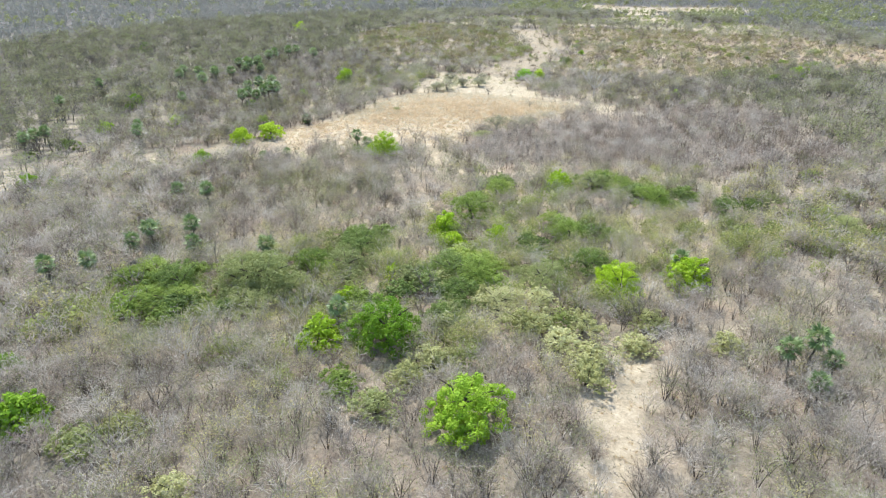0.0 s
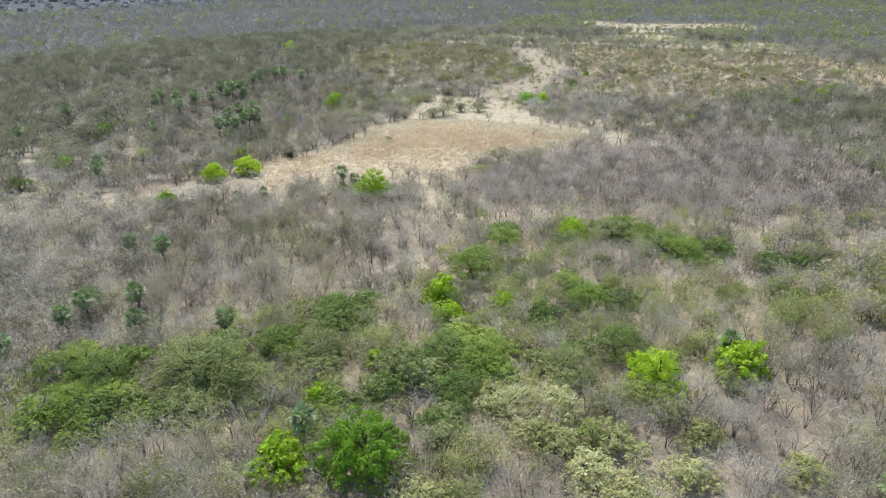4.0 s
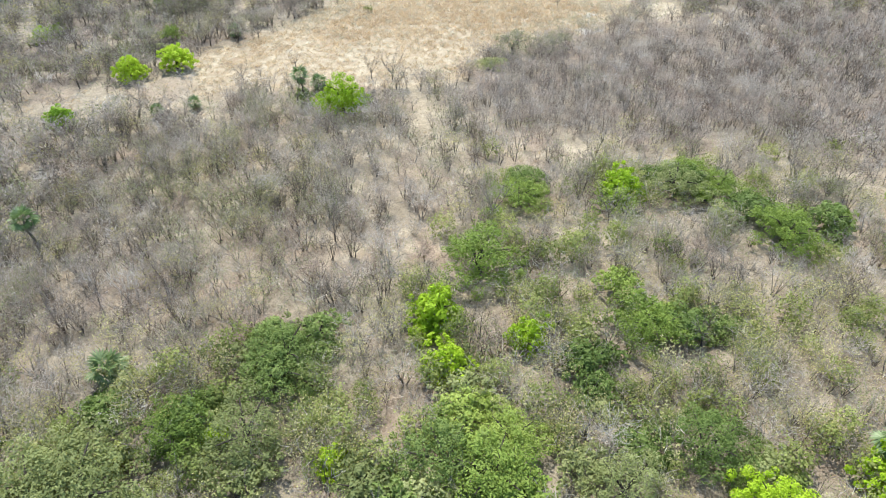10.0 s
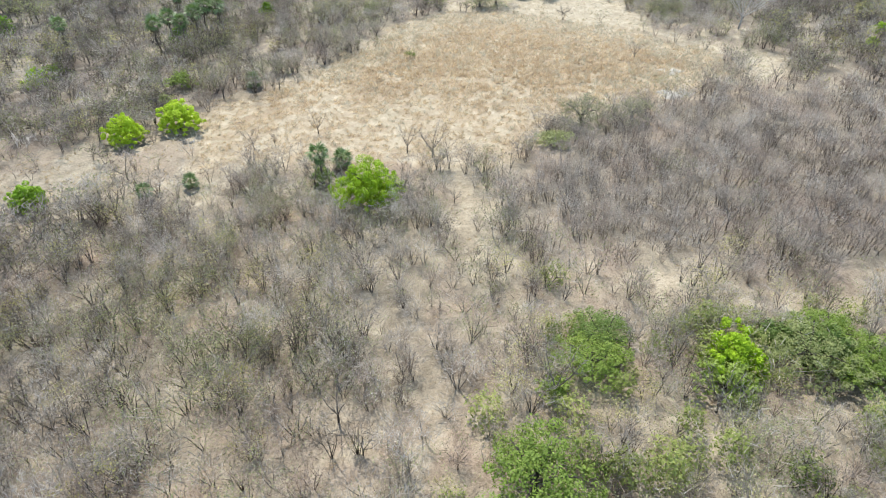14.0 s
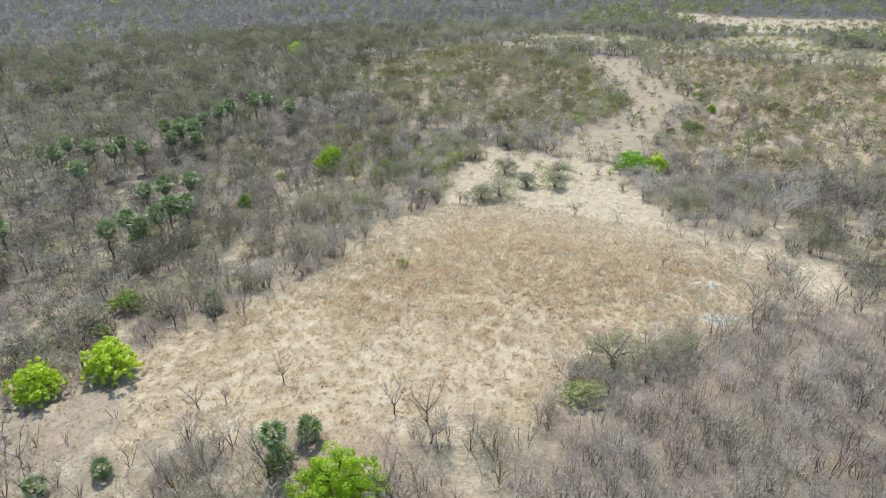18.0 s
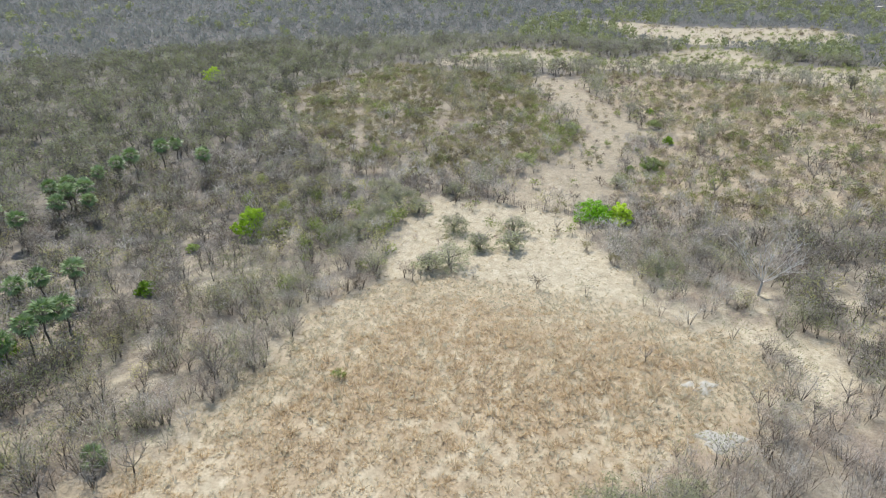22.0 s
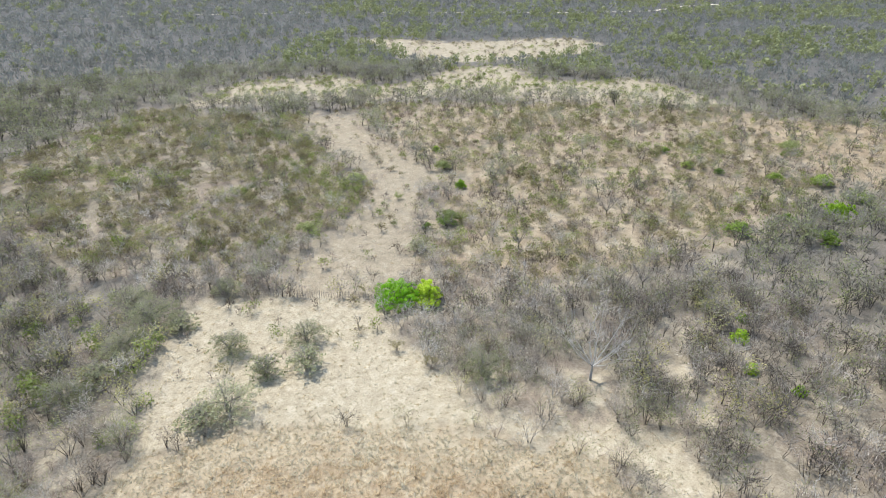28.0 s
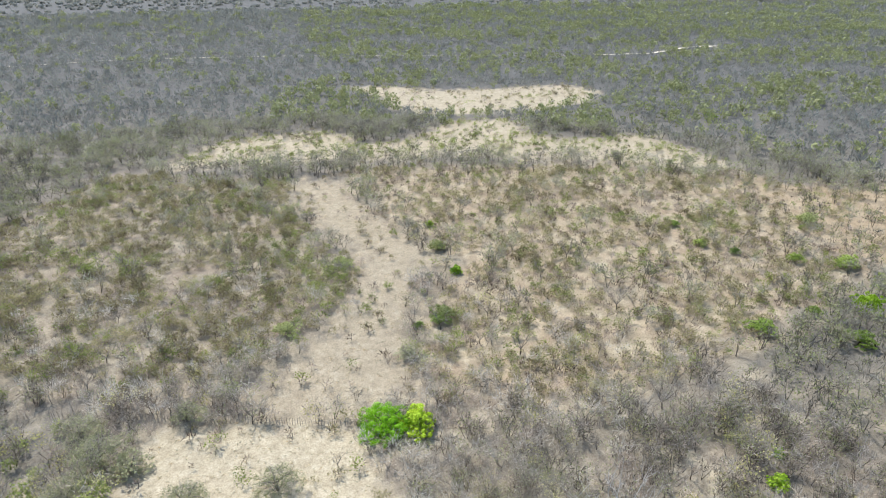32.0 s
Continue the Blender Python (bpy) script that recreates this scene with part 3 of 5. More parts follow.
def haze_shape(r, high, wide, stems=4, twigs=200, twig=0.03, length=0.62, thick=0.028, upright=0.0):
    """A leafless small tree: slim forked stems, dark at the foot, under a loose crown of very fine twigs. Returns wood with its tone, and the twig ends."""
    wood, tone, tips = [], [], []
    for k in range(stems):
        a = 2 * math.pi * (k + r.uniform(0, 0.9)) / stems
        d = np.array([math.cos(a), math.sin(a), 0])
        foot = d * (0.08 + upright * r.uniform(0.2, 1.0) * wide * 0.42)
        foot[2] = -0.12
        fork = foot * (1, 1, 0) + d * wide * r.uniform(0.04, 0.16) * (1 - 0.7 * upright) + r.normal(size=3) * (0.07, 0.07, 0) * high + (0, 0, high * r.uniform(0.32, 0.5))
        bits = [stick(foot, fork, thick, thick * 0.7)]
        for _ in range(2):
            tip = fork + d * wide * r.uniform(0.05, 0.26) * (1 - 0.6 * upright) + r.normal(size=3) * (0.13, 0.13, 0) * high + (0, 0, high * r.uniform(0.28, 0.5))
            tips += [(fork, tip)]
            bits.append(blades(r, fork[None], (tip - fork)[None], thick * 1.3))
        v, f = join(bits)
        wood.append((v, f))
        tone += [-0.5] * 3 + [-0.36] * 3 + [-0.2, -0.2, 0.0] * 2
    pick = r.integers(0, len(tips), twigs)
    g = r.uniform(0.0, 1.0, twigs)[:, None]
    lo, hi = np.array([t[0] for t in tips])[pick], np.array([t[1] for t in tips])[pick]
    st = lo + (hi - lo) * g + r.normal(size=(twigs, 3)) * (0.13 * wide, 0.13 * wide, 0.06 * high)
    out = st * (1, 1, 0) / (np.linalg.norm(st[:, :2], axis=1)[:, None] + 0.2)
    wy = out * (0.5 - 0.4 * upright) + r.normal(size=(twigs, 3)) * 0.42 + (0, 0, 0.42 + 0.3 * upright)
    wy *= (length * r.uniform(0.5, 1.25, twigs) / np.linalg.norm(wy, axis=1))[:, None]
    wood.append(blades(r, st, wy, twig * r.uniform(0.7, 1.3, twigs)))
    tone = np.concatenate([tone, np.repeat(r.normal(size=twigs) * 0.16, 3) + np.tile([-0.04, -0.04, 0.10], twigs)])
    v, f = join(wood)
    return (v, f, tone), st + wy * 0.7


def scatter(name, label, category, shapes, pos, size, tint, material, squash=None):
    """One object of countless like plants: each a turned, scaled copy of one of the shapes."""
    if len(pos) == 0:
        return None
    r = np.random.default_rng(len(pos))
    pick = r.integers(0, len(shapes), len(pos))
    turn = r.uniform(0, 2 * math.pi, len(pos))
    vs, fs, vr, n = [], [], [], 0
    for s, (sv, sf, *own) in enumerate(shapes):
        k = np.where(pick == s)[0]
        if not len(k):
            continue
        c, d = np.cos(turn[k])[:, None], np.sin(turn[k])[:, None]
        sz = size[k][:, None]
        tall = sz if squash is None else sz * squash[k][:, None]
        v = np.stack([(sv[:, 0] * c - sv[:, 1] * d) * sz, (sv[:, 0] * d + sv[:, 1] * c) * sz, sv[:, 2] * tall], 2) + pos[k][:, None, :]
        vs.append(v.reshape(-1, 3))
        fs.append((sf[None] + (n + np.arange(len(k)) * len(sv))[:, None, None]).reshape(-1, 3))
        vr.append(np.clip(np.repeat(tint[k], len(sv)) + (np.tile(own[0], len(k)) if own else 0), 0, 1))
        n += len(k) * len(sv)
    return tagged(new(name, mesh_np(name, np.concatenate(vs), np.concatenate(fs), material, np.concatenate(vr))), label, category, kind="stuff")


# ---- plants: where they grow ----
def spread(x0, x1, y0, y1, per, r):
    n = int((x1 - x0) * (y1 - y0) * per)
    return r.uniform(x0, x1, n), r.uniform(y0, y1, n)


def in_reach(x, y):
    return (x > -(0.63 * y + 15)) & (x < np.maximum(0.63 * y + 17, 1.52 * (y - 150) + 24)) & (y > 24)


def openness(x, y):
    """How bare of bushes the land is, 0 to 1."""
    o = np.maximum.reduce([within(CLEARING, x, y, 3), within(SAND_RIM, x, y, 2), within(CORRIDOR, x, y, 4, 2), within(FIELD_NEAR, x, y, 5, 3), within(FIELD_FAR, x, y, 5, 3),
                           within(FOOTPATH, x, y, 2), 0.75 * within(TRAIL, x, y, 1.5, 0.6), 0.5 * within(GAP, x, y, 4, 2), 0.78 * within(WEST_STRIP, x, y, 4, 2), 0.55 * within(FAR_STRIP, x, y, 6, 3)])
    return o


def put(x, y, sink=0.0):
    return np.stack([x, y, land(x, y) - sink], 1)


TREES = {
    "bright": [(2.4, 47.5, 3.9), (-5.8, 61.3, 3.9), (-39.6, 47.8, 2.6), (-47.4, 57.3, 1.4), (-79.2, 118.2, 1.9), (-86.5, 185.3, 2.8), (-83.1, 158.3, 2.1), (116.0, 265.2, 1.4), (128.8, 242.0, 1.7), (152.6, 227.1, 1.6),
               (-50.6, 133.3, 1.9), (-41.7, 201.3, 1.5), (-53.4, 185.9, 1.6), (-119.5, 275.5, 2.5), (58.2, 262.0, 1.2), (61.0, 284.5, 0.9), (114.7, 225.4, 1.5), (114.4, 254.9, 1.6), (73.4, 196.1, 1.2),
               (77.9, 200.1, 0.8), (69.3, 189.9, 1.0), (71.7, 184.2, 0.8), (97.7, 385.5, 1.3), (199.1, 342.6, 2.5), (170.9, 368.8, 1.3), (188.1, 370.8, 1.0)],
    "vivid": [(31.1, 224.8, 3.3)],
    "lime": [(-13.7, 61.3, 2.6), (23.6, 72.5, 2.9), (33.4, 74.7, 2.8), (-6.3, 78.1, 1.3), (1.1, 92.7, 2.5), (9.5, 90.0, 1.8), (24.2, 112.4, 1.6), (-11.6, 136.8, 3.4), (-40.5, 153.1, 2.6), (-46.2, 149.4, 2.4),
             (-68.6, 165.7, 1.8), (-30.9, 220.9, 3.1), (-65.1, 324.8, 2.7), (35.4, 223.1, 2.4), (124.6, 222.0, 2.4)],
    "green": [(22.0, 111.0, 2.2), (48.8, 91.7, 1.6), (-10.3, 53.3, 1.9), (-85.0, 144.3, 2.6), (-67.5, 170.0, 1.9), (-91.1, 137.9, 1.9), (-74.2, 118.0, 1.9), (73.8, 118.2, 1.9), (137.5, 236.7, 2.6), (97.3, 149.7, 1.0),
              (-10.0, 70.6, 2.0), (5.8, 100.2, 3.9), (11.1, 112.2, 2.9), (3.1, 81.1, 2.3), (20.5, 90.3, 2.6), (-18.3, 80.6, 2.7), (38.0, 103.4, 3.2), (45.8, 107.3, 1.5), (19.1, 96.9, 2.1), (7.8, 109.2, 1.3),
              (32.9, 112.6, 1.8), (-45.6, 166.7, 2.1), (-38.9, 214.7, 1.2), (-151.1, 331.7, 2.0), (100.5, 224.2, 2.5), (113.1, 215.1, 2.5), (138.1, 227.4, 2.6)],
    "dark": [(1.8, 77.5, 3.3), (20.7, 78.2, 2.9), (16.2, 78.7, 1.8), (-34.2, 74.6, 3.4), (-17.8, 81.4, 2.3), (-11.3, 86.0, 3.2), (-5.0, 71.5, 2.3), (0.2, 67.2, 1.8), (-32.9, 69.1, 2.3), (14.3, 84.5, 1.8),
             (37.3, 111.0, 1.9), (-24.1, 82.9, 1.8), (27.5, 116.2, 2.1), (31.4, 114.9, 2.4), (-18.0, 140.5, 1.6), (-16.3, 145.5, 0.9), (44.4, 246.6, 1.1), (48.1, 246.3, 1.7), (118.9, 249.3, 1.3), (144.1, 253.6, 1.0)],
    "olive": [(64.1, 90.9, 3.1), (-25.2, 73.8, 4.0), (-24.1, 85.8, 1.7), (29.7, 114.0, 3.4), (3.3, 84.6, 2.0), (-45.7, 160.8, 1.4), (147.4, 255.3, 2.6)],
    "thin": [(15.3, 157.1, 2.8), (22.4, 158.8, 2.3), (35.7, 202.8, 2.9), (39.7, 239.2, 1.8), (15.5, 219.0, 2.3), (5.8, 236.4, 2.1), (3.6, 207.9, 2.8), (0.2, 206.6, 2.2), (5.0, 220.2, 2.4), (14.2, 213.0, 2.2), (-8.0, 226.0, 2.6), (-4.8, 231.2, 3.2), (-1.2, 229.0, 2.2), (8.8, 213.5, 2.0)],
    "pale": [(7.5, 68.6, 3.1), (12.0, 63.0, 2.4), (16.5, 57.0, 2.6), (25.0, 64.0, 2.4), (-3.5, 54.0, 2.2)],
}

MOUND = {
    "green": [(-41.9, 76.1, 2.9), (-38.6, 78.0, 3.0), (-34.1, 75.9, 2.9), (-37.0, 70.2, 2.9), (-33.2, 70.7, 2.7), (-38.4, 67.7, 2.4), (-31.3, 71.2, 2.1), (-33.1, 67.0, 2.2), (-32.9, 78.9, 2.0), (-18.3, 82.2, 2.8),
              (1.7, 79.0, 3.9), (5.2, 76.2, 3.4), (6.9, 74.0, 2.5), (-6.8, 71.1, 3.8), (20.3, 92.8, 2.2), (-9.2, 71.1, 2.1), (0.4, 67.1, 2.4), (32.1, 116.7, 2.6), (35.0, 114.2, 2.6), (27.2, 115.8, 2.6)],
    "dark": [(-11.3, 88.1, 3.1), (-8.8, 91.0, 2.3), (16.7, 79.3, 3.3), (13.6, 87.2, 2.2), (36.1, 109.0, 2.5), (38.4, 105.8, 2.3), (43.6, 106.2, 2.5), (49.7, 101.3, 2.3), (53.6, 100.8, 1.9), (12.5, 114.9, 2.7), (23.6, 91.0, 2.3), (3.2, 70.8, 2.9)],
    "olive": [(-6.1, 49.3, 2.4), (-32.4, 44.3, 2.6), (-22.7, 74.5, 4.4), (-12.8, 80.2, 3.3), (20.1, 76.8, 3.6), (-19.2, 73.4, 2.9), (-24.3, 71.6, 2.9), (57.6, 102.4, 2.6), (-0.2, 75.2, 2.5), (-3.7, 75.5, 2.4), (14.0, 74.8, 2.6)],
    "lime": [(2.6, 87.1, 2.0), (-11.5, 71.2, 1.6), (23.0, 113.2, 2.3), (-15.5, 80.4, 1.1)],
    "pale": [(15.2, 53.3, 2.3), (22.1, 59.2, 2.4), (32.2, 59.4, 2.2), (0.8, 57.1, 2.2), (-22.1, 38.9, 2.1), (-29.9, 46.9, 2.2), (6.0, 70.9, 2.6), (12.9, 68.9, 2.6), (13.5, 59.6, 2.8), (16.9, 63.3, 2.4), (10.0, 64.3, 2.5), (-0.6, 56.6, 2.4)],
}
for k, places in MOUND.items():
    for x, y, rad in places:
        if all(math.hypot(x - q[0], y - q[1]) > 0.5 * max(rad, q[2]) for p in TREES.values() for q in p):
            TREES[k].append((x, y, rad))
TREES["thin"] += [(-7.4, 237.5, 2.8), (-9.6, 224.9, 2.3), (-14.9, 216.8, 2.6), (-11.8, 220.4, 2.1)]
TREES["olive"] += [(11.1, 151.8, 2.2), (49.6, 247.9, 2.2), (22.7, 252.1, 2.0), (37.5, 272.4, 2.0), (58.4, 272.6, 2.0)]
TREES["green"] += [(-9.9, 384.3, 2.2)]
TREES["green"] += [q for q in TREES["bright"] if q[0] > 90]
TREES["bright"] = [q for q in TREES["bright"] if q[0] <= 90]
for k in ("green", "dark", "olive"):
    TREES[k] = [(x, y, rad * 1.14) if 50 < y < 118 and -40 < x < 60 else (x, y, rad) for x, y, rad in TREES[k]]
# smaller trees crowd round the larger ones on the mound
mates = random.Random(5)
for k in ("green", "dark", "olive"):
    for x, y, rad in [q for q in TREES[k] if 55 < q[1] < 97 and abs(q[0]) < 70 and q[2] > 1.7]:
        for _ in range(1):
            a, d = mates.uniform(0, 2 * math.pi), rad * mates.uniform(0.75, 1.25)
            TREES[mates.choice((k, k, "olive", "dark"))].append((x + math.cos(a) * d, y + math.sin(a) * d, rad * mates.uniform(0.5, 0.78)))


def crowded(x, y, share=0.8):
    """True where a single tree's crown already stands; and on its camera side, where bushes stay low for the view."""
    hit, front = np.zeros(x.shape, bool), np.zeros(x.shape, bool)
    for places in TREES.values():
        for tx0, ty0, rad in places:
            hit |= np.hypot(x - tx0, y - ty0) < rad * share
            front |= (np.abs(x - tx0) < rad * 0.7) & (y < ty0) & (y > ty0 - rad * 1.6)
    return hit, front


def dark_stand_and_shade(x, y):
    """Where bushes are toned down: darker western and eastern woods, and patches of painted cloud shade."""
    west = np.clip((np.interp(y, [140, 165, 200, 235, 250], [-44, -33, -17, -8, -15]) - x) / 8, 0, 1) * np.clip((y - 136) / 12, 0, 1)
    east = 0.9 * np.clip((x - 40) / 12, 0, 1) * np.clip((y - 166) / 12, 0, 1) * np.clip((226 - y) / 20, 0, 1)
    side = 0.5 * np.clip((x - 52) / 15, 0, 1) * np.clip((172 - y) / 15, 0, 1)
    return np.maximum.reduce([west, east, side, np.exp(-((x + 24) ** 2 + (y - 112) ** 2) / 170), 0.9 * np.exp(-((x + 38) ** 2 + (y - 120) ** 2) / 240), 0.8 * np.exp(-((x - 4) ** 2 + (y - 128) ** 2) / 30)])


r0 = np.random.default_rng(101)
# near thicket
nx, ny = spread(-95, 125, 26, 275, 0.74, r0)
keep = in_reach(nx, ny) & (reach_of(nx, ny) < 85) & ~crowded(nx, ny)[0] & (np.hypot(nx - 48.4, ny - 196.6) > 3.6)
nx, ny = nx[keep], ny[keep]
op = openness(nx, ny)
stemw, green = within(STEM_WOOD, nx, ny, 8, 3), within(GREEN_MOUND, nx, ny, 10, 4)
green = green * np.where(ny > 96, 0.6, 1.0)
scrub = np.maximum(within(WEST_SCRUB, nx, ny, 5, 2), within(EAST_SCRUB, nx, ny, 8, 3))
gaps = np.clip(0.74 + np.clip((80 - ny) / 60, 0, 0.45) + 0.3 * np.clip((-8 - nx) / 12, 0, 1) * np.clip((142 - ny) / 12, 0, 1) + 0.6 * waves(nx, ny, 15, 51) + 0.3 * waves(nx, ny, 5, 52), 0.10, 1)
dens = np.maximum.reduce([gaps, 0.9 * stemw, 0.95 * np.minimum(1, 1.6 * green)]) * (1 - op) * (1 - 0.8 * scrub)
keep = r0.uniform(size=len(nx)) < dens * (0.66 + 0.2 * np.clip((-8 - nx) / 12, 0, 1) * np.clip((142 - ny) / 12, 0, 1))
nx, ny, stemw, green = nx[keep], ny[keep], stemw[keep], green[keep]
dice, tone = r0.uniform(size=len(nx)), waves(nx, ny, 34, 53)
d2 = r0.uniform(size=len(nx))
murk = dark_stand_and_shade(nx, ny)
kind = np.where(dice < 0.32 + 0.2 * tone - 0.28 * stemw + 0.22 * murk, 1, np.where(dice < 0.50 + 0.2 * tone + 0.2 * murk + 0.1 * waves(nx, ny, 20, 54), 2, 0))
kind = np.where((kind == 1) & (d2 < 0.12), 3, kind)
lush = np.clip(0.5 + 0.9 * waves(nx, ny, 13, 56), 0, 1)
green = np.maximum(green, 0.8 * np.exp(-((nx + 14) ** 2 + (ny - 224) ** 2) / 260))
kind = np.where(green * (0.45 + 0.55 * lush) > r0.uniform(size=len(nx)), np.where(d2 < 0.16 + 0.34 * lush, 4, np.where(d2 < 0.72, 3, 1)), kind)
pos = put(nx, ny)
size = r0.uniform(0.7, 1.3, len(nx)) * np.where(crowded(nx, ny)[1], 0.55, 1.0) * np.where(kind == 4, 1.15, 1.0)
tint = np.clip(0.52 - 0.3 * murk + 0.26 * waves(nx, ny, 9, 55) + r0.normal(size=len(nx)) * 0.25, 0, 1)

HIGH, WIDE, STEMS = (3.2, 2.7, 3.7, 2.4, 3.0), (3.4, 3.0, 4.0, 2.5, 3.6), (4, 4, 5, 3, 3)
COARSE = [haze_shape(np.random.default_rng(200 + k), HIGH[k % 5], WIDE[k % 5], STEMS[k % 5], 30, 0.038, 0.95, 0.032) for k in range(8)]
FINE = [haze_shape(np.random.default_rng(240 + k), HIGH[k % 5], WIDE[k % 5], STEMS[k % 5], 205, 0.035, 0.62, 0.038) for k in range(10)]
ROUGH = [haze_shape(np.random.default_rng(280 + k), HIGH[k % 5], WIDE[k % 5], 2, 66, 0.075, 0.9, 0.042) for k in range(8)]
POLES = [haze_shape(np.random.default_rng(260 + k), 2.8, 2.9, 5, 150, 0.033, 0.5, 0.03, 0.5) for k in range(6)]
POLES_ROUGH = [haze_shape(np.random.default_rng(290 + k), 2.8, 2.9, 4, 56, 0.07, 0.66, 0.036, 0.5) for k in range(6)]


def specks(shapes, k, n, size, spreadout):
    """Small leaves among the twig ends of a shape."""
    r = np.random.default_rng(300 + k)
    e = shapes[k][1]
    return leaf_tris(r, e[r.integers(0, len(e), n)] + r.normal(size=(n, 3)) * spreadout, size)


def leaf_dome(seed, n, leaf, high, wide):
    r = np.random.default_rng(seed)
    a, e, u = r.uniform(0, 2 * math.pi, n), np.arcsin(r.uniform(-0.1, 1, n)), r.uniform(0.35, 1, n) ** 0.5
    u *= 0.78 + 0.22 * np.sin(3 * a + r.uniform(0, 6)) * np.cos(5 * e + r.uniform(0, 6)) + 0.12 * np.sin(7 * a + r.uniform(0, 6))
    out = np.stack([np.cos(a) * np.cos(e), np.sin(a) * np.cos(e), np.sin(e)], 1) + 0.5 * np.stack([np.sin(9 * e + 4 * a), np.cos(8 * a + 5 * e), np.zeros(n)], 1)
    return leaf_tris(r, np.stack([np.cos(a) * np.cos(e) * u * wide / 2, np.sin(a) * np.cos(e) * u * wide / 2, np.sin(e) * u * high * 0.75 + high * 0.25], 1), leaf, 0.35, False, out)


close = (reach_of(nx, ny) < 47) & (ny < 212)
pole = stemw > r0.uniform(0.35, 0.65, len(nx))
for lod in (True, False):
    here = close == lod
    woods = [q[0] for q in (FINE if lod else ROUGH)]
    stems = [q[0] for q in (COARSE if lod else ROUGH)][:4]
    m = here & (kind == 0) & ~pole
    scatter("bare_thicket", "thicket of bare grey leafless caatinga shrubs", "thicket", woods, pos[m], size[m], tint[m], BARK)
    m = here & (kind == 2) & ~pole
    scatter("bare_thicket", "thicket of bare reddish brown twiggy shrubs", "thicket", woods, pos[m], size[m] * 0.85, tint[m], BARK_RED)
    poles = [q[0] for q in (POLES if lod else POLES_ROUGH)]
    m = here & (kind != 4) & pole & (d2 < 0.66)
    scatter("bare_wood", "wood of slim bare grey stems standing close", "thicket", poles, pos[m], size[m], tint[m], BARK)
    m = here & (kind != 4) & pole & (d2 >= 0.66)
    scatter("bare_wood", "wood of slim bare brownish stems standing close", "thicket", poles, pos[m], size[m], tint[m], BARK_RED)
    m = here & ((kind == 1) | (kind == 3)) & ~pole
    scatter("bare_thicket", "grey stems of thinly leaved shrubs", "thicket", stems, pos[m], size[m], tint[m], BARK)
    m = here & (kind == 1) & (~pole | (d2 < 0.3))
    scatter("olive_thicket", "shrubs with a thin haze of olive leaves", "thicket", [specks(COARSE, k, 200, 0.066, 0.30) if lod else specks(ROUGH, k, 60, 0.115, 0.25) for k in range(4)], pos[m], size[m], tint[m], MIST)
    m = here & (kind == 3) & ~pole
    scatter("pale_thicket", "shrubs with pale dry yellowish leaves", "thicket", [specks(COARSE, k, 330, 0.07, 0.30) if lod else specks(ROUGH, k, 110, 0.12, 0.2) for k in range(4)], pos[m], size[m], tint[m], PALE_LEAF)
    m = here & (kind == 4)
    scatter("green_thicket", "leafy green scrub bushes", "thicket", [leaf_dome(340 + k, 480 if lod else 180, 0.098 if lod else 0.16, (2.4, 3.0, 2.0, 2.7)[k], (3.2, 2.8, 3.6, 3.0)[k]) for k in range(4)], pos[m], size[m], tint[m], GREEN_SCRUB)

# thicket at middle distance
mx, my = spread(-240, 330, 40, 402, 0.19, r0)
keep = in_reach(mx, my) & ~crowded(mx, my)[0] & (reach_of(mx, my) >= 85) & (reach_of(mx, my) < 210)
mx, my = mx[keep], my[keep]
scrub = np.maximum(within(WEST_SCRUB, mx, my, 5, 2), within(EAST_SCRUB, mx, my, 8, 3))
brown = within(BROWN, mx, my, 8, 3)
dens = np.clip(0.85 + 0.4 * waves(mx, my, 26, 61), 0.4, 1) * (1 - openness(mx, my)) * (1 - np.maximum(0.86 * scrub, 0.85 * brown))
keep = r0.uniform(size=len(mx)) < dens * 0.8
mx, my = mx[keep], my[keep]
MID = [haze_shape(np.random.default_rng(400 + k), 3.9, 4.0, 2, 56, 0.125, 1.2, 0.07) for k in range(6)]
mid_leaf = []
for k in range(5):
    r = np.random.default_rng(440 + k)
    e = MID[k][1]
    mid_leaf.append(leaf_tris(r, e[r.integers(0, len(e), 75)] + r.normal(size=(75, 3)) * 0.3, 0.17))
g2 = r0.uniform(size=len(mx)) < np.clip(0.6 + 0.3 * waves(mx, my, 60, 62) + 0.3 * dark_stand_and_shade(mx, my), 0, 0.9)
pos, size, tint = put(mx, my), r0.uniform(0.7, 1.3, len(mx)), np.clip(0.5 - 0.27 * dark_stand_and_shade(mx, my) + 0.25 * waves(mx, my, 20, 63) + r0.normal(size=len(mx)) * 0.22, 0, 1)
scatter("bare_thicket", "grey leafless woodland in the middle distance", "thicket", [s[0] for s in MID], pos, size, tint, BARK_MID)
scatter("olive_thicket", "thin olive leaves over the middle woodland", "thicket", mid_leaf, pos[g2], size[g2], tint[g2], MIST)

